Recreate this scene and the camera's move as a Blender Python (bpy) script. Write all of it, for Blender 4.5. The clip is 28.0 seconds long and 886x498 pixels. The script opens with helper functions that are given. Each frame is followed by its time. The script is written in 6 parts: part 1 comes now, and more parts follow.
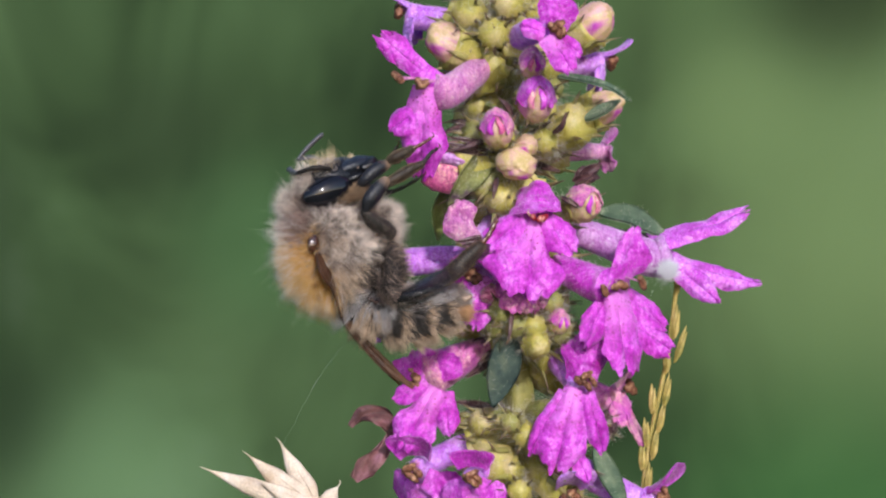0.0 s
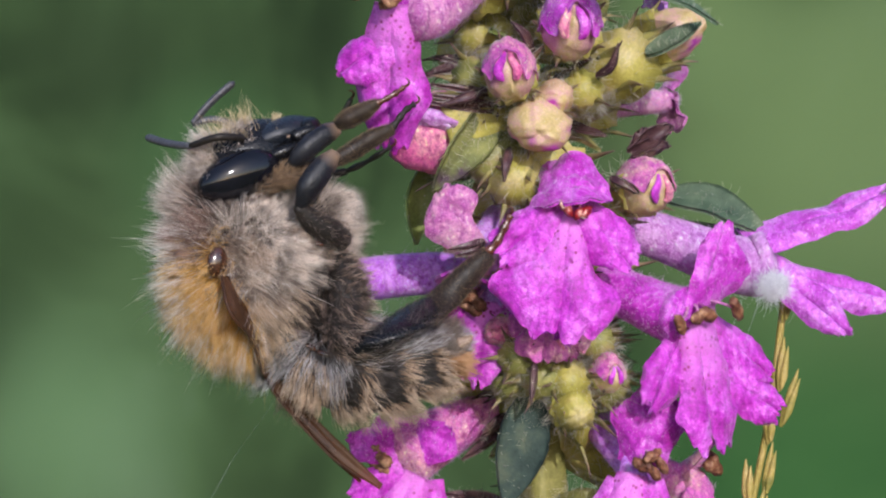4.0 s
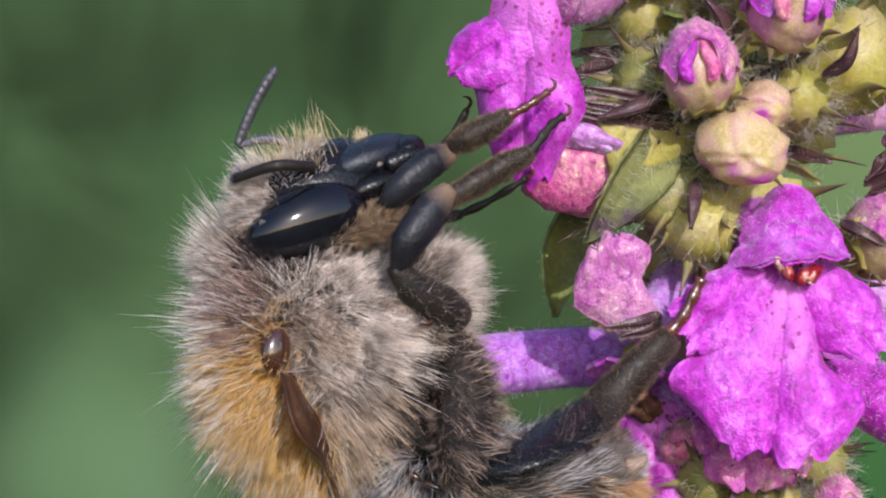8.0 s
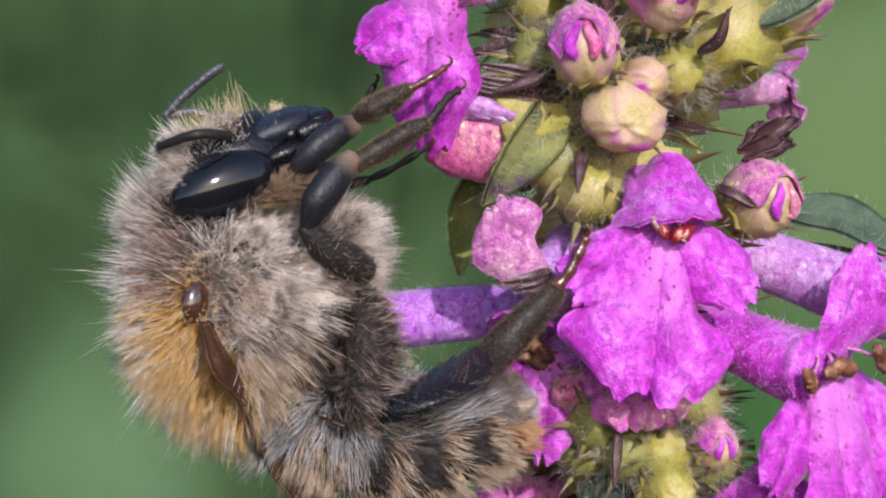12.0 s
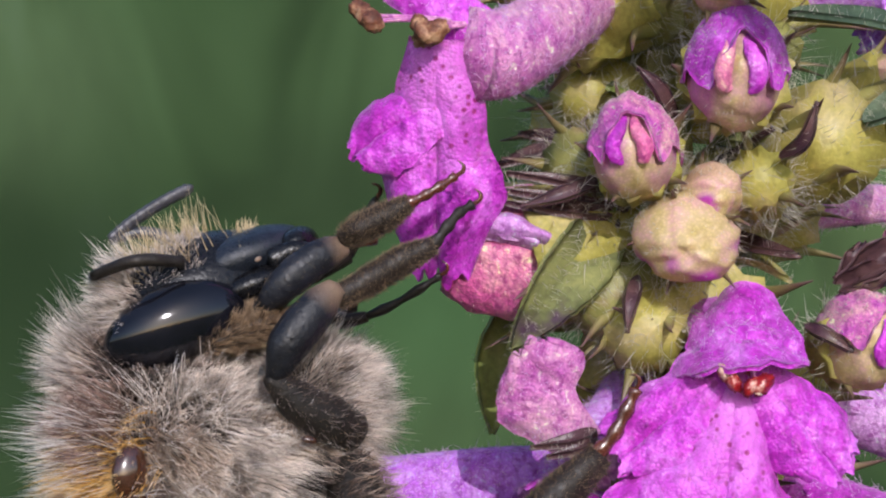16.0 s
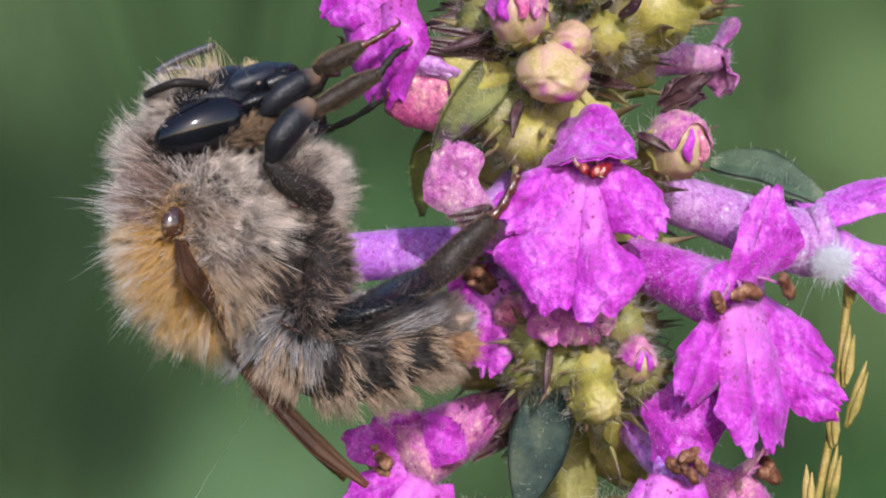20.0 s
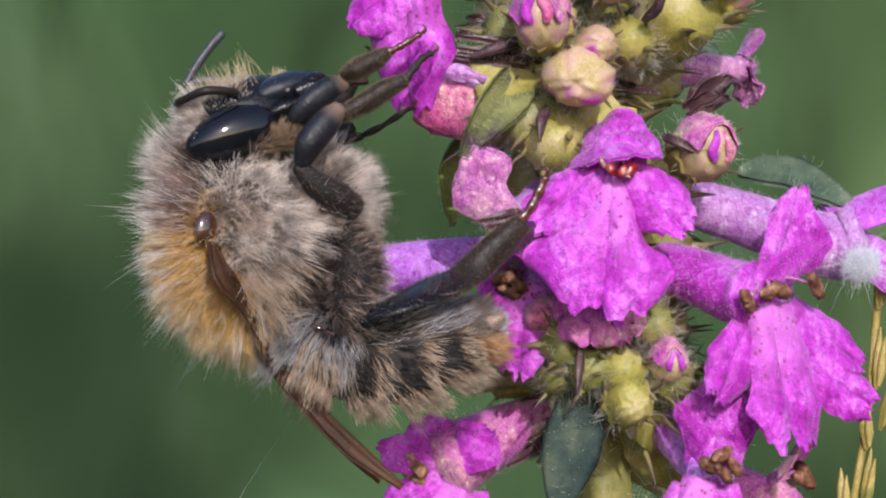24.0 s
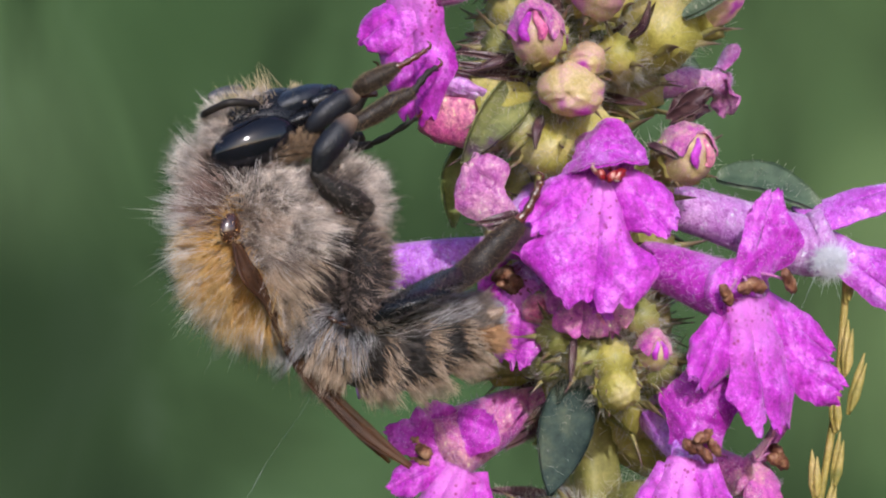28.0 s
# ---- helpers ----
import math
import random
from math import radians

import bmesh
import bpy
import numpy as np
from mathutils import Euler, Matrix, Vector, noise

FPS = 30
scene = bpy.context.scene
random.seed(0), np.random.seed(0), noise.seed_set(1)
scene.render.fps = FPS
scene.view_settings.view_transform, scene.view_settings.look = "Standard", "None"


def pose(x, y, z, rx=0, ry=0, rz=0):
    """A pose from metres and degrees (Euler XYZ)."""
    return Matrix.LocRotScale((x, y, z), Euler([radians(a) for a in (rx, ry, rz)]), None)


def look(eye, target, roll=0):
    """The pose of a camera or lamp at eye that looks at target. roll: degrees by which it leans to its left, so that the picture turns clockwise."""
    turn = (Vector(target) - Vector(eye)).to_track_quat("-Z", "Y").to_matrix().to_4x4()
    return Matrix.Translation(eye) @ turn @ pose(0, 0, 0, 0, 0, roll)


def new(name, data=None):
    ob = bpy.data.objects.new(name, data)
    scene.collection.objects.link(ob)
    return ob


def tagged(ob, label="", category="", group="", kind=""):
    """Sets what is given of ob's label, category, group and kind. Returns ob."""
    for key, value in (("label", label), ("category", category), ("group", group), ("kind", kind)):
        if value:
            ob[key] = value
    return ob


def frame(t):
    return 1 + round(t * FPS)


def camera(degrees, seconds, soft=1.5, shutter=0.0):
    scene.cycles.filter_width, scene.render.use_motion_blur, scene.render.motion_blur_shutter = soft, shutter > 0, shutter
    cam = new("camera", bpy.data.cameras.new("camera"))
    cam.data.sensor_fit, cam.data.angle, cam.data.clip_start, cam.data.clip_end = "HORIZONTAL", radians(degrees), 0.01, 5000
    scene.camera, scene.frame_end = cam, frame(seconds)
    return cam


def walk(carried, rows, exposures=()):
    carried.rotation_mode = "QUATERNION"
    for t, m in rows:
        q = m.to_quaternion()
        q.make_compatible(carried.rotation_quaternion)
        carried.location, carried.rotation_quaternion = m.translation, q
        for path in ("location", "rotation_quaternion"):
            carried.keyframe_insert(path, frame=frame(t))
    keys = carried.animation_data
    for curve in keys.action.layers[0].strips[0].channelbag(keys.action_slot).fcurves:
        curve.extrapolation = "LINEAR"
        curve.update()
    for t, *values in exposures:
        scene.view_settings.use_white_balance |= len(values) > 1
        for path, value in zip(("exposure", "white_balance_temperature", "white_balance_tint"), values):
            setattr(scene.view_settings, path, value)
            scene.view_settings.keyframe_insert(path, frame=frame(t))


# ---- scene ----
# A bumblebee feeding on a magenta labiate flower spike; lengths below are in millimetres unless they are poses.
MM = 0.001
cam = camera(20.0, 28.0, soft=2.2)
PATH = [
    (0.0, pose(-0.00006, -0.13549, 0.00064, 89.742, 0.034, 0.008)),
    (0.5, pose(-0.00012, -0.12992, 0.00145, 89.544, 0.138, -0.084)),
    (1.0, pose(-0.00013, -0.12662, 0.00211, 88.887, 0.229, -1.128)),
    (1.5, pose(-0.00023, -0.11982, 0.00263, 88.798, 0.357, -1.260)),
    (2.0, pose(-0.00037, -0.11404, 0.00302, 88.284, 0.349, -0.651)),
    (2.5, pose(-0.00054, -0.10569, 0.00325, 88.337, 0.391, -0.062)),
    (4.5, pose(-0.00141, -0.08112, 0.00369, 87.772, 0.685, -1.356)),
    (5.0, pose(-0.00173, -0.07768, 0.00364, 87.987, 0.718, -0.346)),
    (5.5, pose(-0.00207, -0.07511, 0.00370, 88.135, 0.609, -0.681)),
    (6.0, pose(-0.00217, -0.07200, 0.00360, 87.494, 0.511, -1.071)),
    (6.5, pose(-0.00248, -0.06946, 0.00375, 87.754, 0.639, -1.353)),
    (7.0, pose(-0.00277, -0.06491, 0.00383, 87.646, 0.628, -1.020)),
    (7.5, pose(-0.00318, -0.06064, 0.00397, 88.083, 0.668, -1.473)),
    (8.0, pose(-0.00359, -0.05887, 0.00412, 88.259, 0.668, -0.449)),
    (8.5, pose(-0.00393, -0.05695, 0.00435, 88.380, 0.625, 0.208)),
    (9.0, pose(-0.00337, -0.05566, 0.00425, 88.389, 0.599, -0.348)),
    (9.5, pose(-0.00282, -0.05415, 0.00432, 88.160, 0.609, -1.603)),
    (10.0, pose(-0.00311, -0.05219, 0.00410, 87.916, 0.576, 0.034)),
    (10.5, pose(-0.00350, -0.05127, 0.00399, 87.649, 0.696, 0.155)),
    (11.0, pose(-0.00339, -0.05201, 0.00375, 87.663, 0.724, -0.167)),
    (11.5, pose(-0.00260, -0.06268, 0.00368, 88.126, 0.884, -0.950)),
    (13.5, pose(0.00170, -0.06622, 0.00229, 88.250, 0.724, 1.224)),
    (14.0, pose(0.00237, -0.06341, 0.00238, 89.115, 0.825, 1.201)),
    (14.5, pose(0.00245, -0.06181, 0.00262, 89.431, 0.875, 1.985)),
    (15.0, pose(0.00214, -0.05531, 0.00293, 89.881, 0.886, 4.534)),
    (15.5, pose(0.00219, -0.05242, 0.00333, 90.679, 0.924, 5.047)),
    (16.0, pose(0.00248, -0.05174, 0.00348, 91.145, 0.879, 4.008)),
    (16.5, pose(0.00244, -0.05132, 0.00331, 91.518, 0.801, 4.895)),
    (17.0, pose(0.00235, -0.05086, 0.00237, 91.069, 0.539, 5.689)),
    (17.5, pose(0.00235, -0.05019, 0.00175, 90.331, 0.425, 5.423)),
    (18.0, pose(0.00246, -0.04927, 0.00143, 89.197, 0.370, 5.290)),
    (18.5, pose(0.00274, -0.05093, 0.00125, 89.784, 0.507, 4.825)),
    (19.0, pose(0.00325, -0.06223, 0.00053, 88.835, 0.582, 4.339)),
    (19.5, pose(0.00400, -0.06946, -0.00003, 89.188, 0.775, 4.429)),
    (20.0, pose(0.00465, -0.07468, -0.00048, 89.965, 0.899, 3.181)),
    (20.5, pose(0.00523, -0.07655, -0.00091, 90.713, 1.138, 2.285)),
    (22.5, pose(0.00546, -0.07671, -0.00304, 92.394, 1.723, 2.782)),
    (23.0, pose(0.00541, -0.07714, -0.00323, 93.120, 1.938, 2.942)),
    (23.5, pose(0.00517, -0.07648, -0.00348, 92.610, 1.961, 4.380)),
    (24.0, pose(0.00508, -0.07528, -0.00353, 92.411, 1.989, 4.247)),
    (24.5, pose(0.00534, -0.07289, -0.00334, 92.929, 2.089, 2.767)),
    (25.0, pose(0.00528, -0.06727, -0.00326, 93.302, 2.117, 2.999)),
    (25.5, pose(0.00496, -0.06305, -0.00329, 93.107, 2.157, 3.769)),
    (26.0, pose(0.00464, -0.06100, -0.00341, 92.596, 2.098, 4.425)),
    (26.5, pose(0.00457, -0.06100, -0.00348, 93.088, 2.078, 4.055)),
    (27.0, pose(0.00452, -0.06859, -0.00373, 92.940, 2.119, 3.666)),
    (27.5, pose(0.00439, -0.07522, -0.00399, 92.170, 2.090, 3.321)),
    (28.0, pose(0.00429, -0.08186, -0.00405, 92.563, 2.147, 3.455)),
]
walk(cam, PATH, ((0.0, 0.98, 6100, 14), (2.0, 0.98, 6100, 14), (5.0, 0.89, 6000, 16), (7.0, 0.99, 6000, 16), (9.0, 1.08, 6000, 16), (11.0, 1.08, 6000, 16), (14.0, 0.94, 6000, 16), (15.5, 0.89, 6000, 16), (17.0, 0.89, 6000, 16), (18.0, 0.94, 6000, 16), (20.0, 1.01, 6000, 16), (23.0, 0.96, 6000, 16), (28.0, 0.92, 6000, 16)))

# ---- daylight: low sun from behind the viewer, open sky ----
SUN_AZ, SUN_EL = radians(163.0), radians(24.0)   # azimuth clockwise from +y
world = bpy.data.worlds.new("sky")
scene.world = world
world.use_nodes = True
wn = world.node_tree
sky = wn.nodes.new("ShaderNodeTexSky")
sky.sky_type, sky.sun_disc = "NISHITA", False
sky.sun_elevation, sky.sun_rotation = SUN_EL, SUN_AZ
wn.links.new(sky.outputs[0], wn.nodes["Background"].inputs[0])
wn.nodes["Background"].inputs[1].default_value = 0.15
sun = new("sun", bpy.data.lights.new("sun", "SUN"))
sun.data.energy, sun.data.angle, sun.data.color = 2.2, radians(0.6), (1.0, 0.955, 0.89)
toward = Vector((math.sin(SUN_AZ) * math.cos(SUN_EL), math.cos(SUN_AZ) * math.cos(SUN_EL), math.sin(SUN_EL)))
sun.matrix_world = look(toward * 3.0, (0, 0, 0))


# ---- materials ----
def nodes_of(name):
    m = bpy.data.materials.new(name)
    m.use_nodes = True
    return m, m.node_tree, m.node_tree.nodes["Principled BSDF"]


def ramp(nt, fac, stops):
    r = nt.nodes.new("ShaderNodeValToRGB")
    while len(r.color_ramp.elements) < len(stops):
        r.color_ramp.elements.new(0.5)
    for e, (p, c) in zip(r.color_ramp.elements, stops):
        e.position, e.color = p, (*c, 1)
    nt.links.new(fac, r.inputs[0])
    return r.outputs[0]


def texture(nt, kind, per_mm, detail=3.0, rough=0.55, distort=0.0, coords=None):
    if coords is None:
        coords = nt.nodes.new("ShaderNodeTexCoord").outputs["Object"]
    n = nt.nodes.new("ShaderNodeTex" + kind)
    n.inputs["Scale"].default_value = per_mm * 1000.0
    if kind == "Noise":
        n.inputs["Detail"].default_value, n.inputs["Roughness"].default_value = detail, rough
        n.inputs["Distortion"].default_value = distort
    nt.links.new(coords, n.inputs["Vector"])
    return n


def blend(nt, fac, a, b, mode="MIX"):
    n = nt.nodes.new("ShaderNodeMix")
    n.data_type, n.blend_type = "RGBA", mode
    for sock, v in ((n.inputs[0], fac), (n.inputs[6], a), (n.inputs[7], b)):
        if isinstance(v, (int, float)):
            sock.default_value = v
        elif isinstance(v, tuple):
            sock.default_value = (*v, 1)
        else:
            nt.links.new(v, sock)
    return n.outputs[2]


def relief(nt, p, height, strength, dist):
    b = nt.nodes.new("ShaderNodeBump")
    b.inputs["Strength"].default_value, b.inputs["Distance"].default_value = strength, dist * MM
    nt.links.new(height, b.inputs["Height"])
    nt.links.new(b.outputs[0], p.inputs["Normal"])


def glow_through(nt, p, colour, amount):
    """Thin living tissue: part of the light passes through it."""
    tr = nt.nodes.new("ShaderNodeBsdfTranslucent")
    mx = nt.nodes.new("ShaderNodeMixShader")
    mx.inputs[0].default_value = amount
    if isinstance(colour, tuple):
        tr.inputs[0].default_value = (*colour, 1)
    else:
        nt.links.new(colour, tr.inputs[0])
    nt.links.new(p.outputs[0], mx.inputs[1])
    nt.links.new(tr.outputs[0], mx.inputs[2])
    nt.links.new(mx.outputs[0], nt.nodes["Material Output"].inputs["Surface"])


def tissue(name, stops, per_mm=0.7, rough=0.5, through_amount=0.25, bump=0.5, fine=9.0, spec=0.4, coat=0.0):
    """Plant tissue: two scales of colour, fine cell relief, some light passing through."""
    m, nt, p = nodes_of(name)
    a = texture(nt, "Noise", per_mm, 4.0, 0.6)
    col = ramp(nt, a.outputs[0], stops)
    b = texture(nt, "Noise", fine, 2.0, 0.6)
    shade = ramp(nt, b.outputs[0], [(0.3, (0.72, 0.72, 0.72)), (0.7, (1.0, 1.0, 1.0))])
    col = blend(nt, 1.0, col, shade, "MULTIPLY")
    nt.links.new(col, p.inputs["Base Color"])
    p.inputs["Roughness"].default_value = rough
    p.inputs["Specular IOR Level"].default_value = spec
    p.inputs["Coat Weight"].default_value = coat
    relief(nt, p, b.outputs[0], bump, 0.05)
    if through_amount:
        glow_through(nt, p, col, through_amount)
    return m


def petal_paint(name, deep, mid, pale, spots=0.0):
    """Magenta petal: mottled tissue, cells with glisten painted in, fine veins and, on a lip, dark throat freckles."""
    m, nt, p = nodes_of(name)
    a = texture(nt, "Noise", 0.8, 6.0, 0.70, 0.6)
    col = ramp(nt, a.outputs[0], [(0.39, deep), (0.5, mid), (0.62, pale)])
    fleck = texture(nt, "Noise", 5.0, 3.0, 0.65, 0.4)
    # palest flecks paint glints into the petal colour
    col = blend(nt, 1.0, col, ramp(nt, fleck.outputs[0], [(0.34, (0.62, 0.34, 0.62)), (0.48, (1, 1, 1)), (0.60, (1.0, 1.0, 1.0)), (0.70, (1.35, 3.2, 1.35))]), "MULTIPLY")
    w = nt.nodes.new("ShaderNodeTexWave")
    w.inputs["Scale"].default_value, w.inputs["Distortion"].default_value = 900.0, 9.0
    w.inputs["Detail"].default_value, w.inputs["Detail Scale"].default_value = 3.0, 1.3
    nt.links.new(nt.nodes.new("ShaderNodeTexCoord").outputs["Object"], w.inputs["Vector"])
    vein = ramp(nt, w.outputs["Fac"], [(0.0, (0.78, 0.70, 0.80)), (0.35, (1, 1, 1))])
    col = blend(nt, 0.7, col, vein, "MULTIPLY")
    c = texture(nt, "Voronoi", 14.0)
    # bright cell centres stand in for sparkle
    cell = ramp(nt, c.outputs["Distance"], [(0.0, (1.25, 1.30, 1.22)), (0.22, (1.0, 1.0, 1.0)), (0.6, (0.80, 0.76, 0.80))])
    col = blend(nt, 0.75, col, cell, "MULTIPLY")
    if spots:
        at = nt.nodes.new("ShaderNodeAttribute")
        at.attribute_name = "throat"
        v = texture(nt, "Voronoi", 4.6)
        dot = ramp(nt, v.outputs["Distance"], [(0.18, (1, 1, 1)), (0.34, (0, 0, 0))])
        half = nt.nodes.new("ShaderNodeMath")
        half.operation = "MULTIPLY"
        half.inputs[1].default_value = 0.6
        nt.links.new(at.outputs["Fac"], half.inputs[0])
        pale_throat = blend(nt, half.outputs[0], col, (0.80, 0.26, 0.76))
        n2 = texture(nt, "Noise", 1.1, 2.0)
        pick = nt.nodes.new("ShaderNodeMath")
        pick.operation = "MULTIPLY"
        few = ramp(nt, n2.outputs[0], [(0.40, (0, 0, 0)), (0.50, (0.9, 0.9, 0.9))])
        nt.links.new(dot, pick.inputs[0])
        nt.links.new(few, pick.inputs[1])
        pick2 = nt.nodes.new("ShaderNodeMath")
        pick2.operation = "MULTIPLY"
        nt.links.new(pick.outputs[0], pick2.inputs[0])
        more = nt.nodes.new("ShaderNodeMath")
        more.operation, more.use_clamp = "MULTIPLY", True
        more.inputs[1].default_value = 2.4
        nt.links.new(at.outputs["Fac"], more.inputs[0])
        nt.links.new(more.outputs[0], pick2.inputs[1])
        col = blend(nt, pick2.outputs[0], pale_throat, (0.27, 0.006, 0.12))
    nt.links.new(col, p.inputs["Base Color"])
    p.inputs["Roughness"].default_value = 0.45
    p.inputs["Specular IOR Level"].default_value = 0.5
    p.inputs["Sheen Weight"].default_value = 0.2
    n3 = texture(nt, "Noise", 0.9, 2.0, 0.5, 0.6)
    hsum = nt.nodes.new("ShaderNodeMath")
    hsum.operation = "MULTIPLY_ADD"
    hsum.inputs[1].default_value = -0.16
    nt.links.new(c.outputs["Distance"], hsum.inputs[0])
    nt.links.new(n3.outputs[0], hsum.inputs[2])
    relief(nt, p, hsum.outputs[0], 0.9, 0.18)
    glow_through(nt, p, col, 0.36)
    return m


def chitin(name, colour, rough=0.2, bump=0.2, per_mm=12.0, coat=0.3, spec=0.5, end=None):
    m, nt, p = nodes_of(name)
    a = texture(nt, "Noise", 1.2, 3.0)
    col = ramp(nt, a.outputs[0], [(0.3, tuple(0.6 * v for v in colour)), (0.7, tuple(1.35 * v for v in colour))])
    if end:
        at = nt.nodes.new("ShaderNodeAttribute")
        at.attribute_name = "along"
        col = blend(nt, ramp(nt, at.outputs["Fac"], [(0.72, (0, 0, 0)), (0.95, (1, 1, 1))]), col, end)
    nt.links.new(col, p.inputs["Base Color"])
    b = texture(nt, "Noise", per_mm, 3.0)
    rr = ramp(nt, b.outputs[0], [(0.3, (rough * 0.7,) * 3), (0.7, (rough * 1.5,) * 3)])
    nt.links.new(rr, p.inputs["Roughness"])
    p.inputs["Coat Weight"].default_value, p.inputs["Coat Roughness"].default_value = coat, 0.08
    p.inputs["Specular IOR Level"].default_value = spec
    relief(nt, p, b.outputs[0], bump, 0.03)
    return m


def hair_paint(name, root, tip, alt, through_amount=0.2, rough=0.45, late_tip=1.0, vary=0.8, tufts=0.0):
    """Fur: colour runs from root to tip; strands differ one from another; tufts paints shading contrast between wisps.
    """
    m, nt, p = nodes_of(name)
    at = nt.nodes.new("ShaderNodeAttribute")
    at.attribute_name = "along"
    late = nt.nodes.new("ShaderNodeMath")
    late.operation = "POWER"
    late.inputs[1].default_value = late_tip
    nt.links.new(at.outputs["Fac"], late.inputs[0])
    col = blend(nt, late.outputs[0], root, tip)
    g = nt.nodes.new("ShaderNodeNewGeometry")
    var = ramp(nt, g.outputs["Random Per Island"], [(0.0, (0, 0, 0)), (1.0, (vary, vary, vary))])
    col = blend(nt, var, col, alt)
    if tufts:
        # noise darkens and brightens wisps, shading put into the colour
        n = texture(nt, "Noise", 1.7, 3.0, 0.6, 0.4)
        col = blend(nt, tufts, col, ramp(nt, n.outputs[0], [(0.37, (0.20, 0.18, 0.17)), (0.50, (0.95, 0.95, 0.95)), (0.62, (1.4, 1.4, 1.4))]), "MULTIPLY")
    nt.links.new(col, p.inputs["Base Color"])
    p.inputs["Roughness"].default_value = rough
    glow_through(nt, p, col, through_amount)
    return m


PETAL = petal_paint("magenta petal", (0.46, 0.008, 0.43), (0.65, 0.044, 0.65), (0.79, 0.19, 0.81))
PETAL_LIP = petal_paint("freckled magenta petal", (0.46, 0.008, 0.43), (0.65, 0.044, 0.65), (0.79, 0.19, 0.81), spots=1.0)
PETAL_CAP = petal_paint("pink bud petal", (0.66, 0.09, 0.55), (0.74, 0.20, 0.52), (0.80, 0.42, 0.48))
PETAL_PALE = petal_paint("lilac pink petal", (0.56, 0.12, 0.47), (0.69, 0.25, 0.55), (0.80, 0.42, 0.60))
PETAL_LILAC = petal_paint("pale lilac tube tissue", (0.58, 0.22, 0.62), (0.68, 0.33, 0.72), (0.79, 0.48, 0.81))
PETAL_SOFT = petal_paint("violet-magenta petal", (0.54, 0.055, 0.58), (0.67, 0.13, 0.74), (0.79, 0.30, 0.85))
PETAL_VIOLET = petal_paint("violet tube tissue", (0.58, 0.14, 0.80), (0.70, 0.27, 0.92), (0.80, 0.42, 0.94))
PETAL_ROSE = petal_paint("rose petal", (0.74, 0.12, 0.37), (0.82, 0.27, 0.42), (0.87, 0.46, 0.47))
CALYX = tissue("yellow-green calyx", [(0.3, (0.29, 0.27, 0.055)), (0.5, (0.54, 0.47, 0.11)), (0.72, (0.74, 0.60, 0.33))], 0.6, 0.4, 0.4)
CALYX_DULL = tissue("olive calyx", [(0.3, (0.15, 0.16, 0.045)), (0.50, (0.33, 0.31, 0.09)), (0.68, (0.50, 0.31, 0.23))], 0.6, 0.45, 0.28)
TOOTH = tissue("dark purple calyx tooth", [(0.3, (0.045, 0.018, 0.03)), (0.6, (0.10, 0.05, 0.05)), (0.8, (0.16, 0.14, 0.05))], 1.2, 0.4, 0.1)
LEAF = tissue("grey-green leaf", [(0.3, (0.040, 0.070, 0.045)), (0.5, (0.085, 0.130, 0.080)), (0.7, (0.17, 0.21, 0.13))], 0.8, 0.65, 0.2, spec=0.2)
LEAF_PALE = tissue("olive bract", [(0.3, (0.13, 0.17, 0.04)), (0.55, (0.26, 0.30, 0.08)), (0.8, (0.14, 0.10, 0.10))], 0.7, 0.45, 0.25)
BRACT = tissue("olive bract streaked with purple", [(0.3, (0.09, 0.05, 0.08)), (0.42, (0.15, 0.16, 0.06)), (0.65, (0.30, 0.30, 0.10))], 0.9, 0.7, 0.25, 0.7, spec=0.2)
LEAF_DARK = tissue("dark olive leaf", [(0.3, (0.022, 0.036, 0.032)), (0.5, (0.045, 0.068, 0.056)), (0.7, (0.10, 0.12, 0.08))], 1.1, 0.7, 0.2, 0.7, spec=0.15)
STEM = tissue("yellow-green stem", [(0.3, (0.14, 0.13, 0.035)), (0.5, (0.27, 0.25, 0.07)), (0.7, (0.40, 0.34, 0.15))], 0.5, 0.45, 0.2)
STRAW = tissue("dry straw", [(0.3, (0.55, 0.42, 0.30)), (0.55, (0.74, 0.62, 0.50)), (0.8, (0.84, 0.78, 0.74))], 0.8, 0.5, 0.3)
GRASS_GOLD = tissue("golden grass", [(0.3, (0.20, 0.19, 0.04)), (0.5, (0.42, 0.32, 0.08)), (0.75, (0.62, 0.45, 0.20))], 0.9, 0.5, 0.25)
WITHER = tissue("withered petal", [(0.3, (0.06, 0.022, 0.024)), (0.5, (0.15, 0.06, 0.06)), (0.7, (0.30, 0.13, 0.17))], 0.8, 0.65, 0.15)
ANTHER = tissue("rust-brown anther", [(0.3, (0.06, 0.020, 0.012)), (0.5, (0.17, 0.060, 0.030)), (0.66, (0.42, 0.24, 0.13))], 3.0, 0.6, 0.1)
ANTHER_RED = tissue("red anther", [(0.3, (0.12, 0.005, 0.010)), (0.52, (0.28, 0.012, 0.016)), (0.68, (0.75, 0.50, 0.40))], 2.5, 0.3, 0.1)
TOOTH_TIP = hair_paint("calyx tooth, green below and purple at the tip", (0.32, 0.30, 0.08), (0.09, 0.030, 0.055), (0.18, 0.12, 0.07), 0.25, late_tip=0.9, vary=0.3)


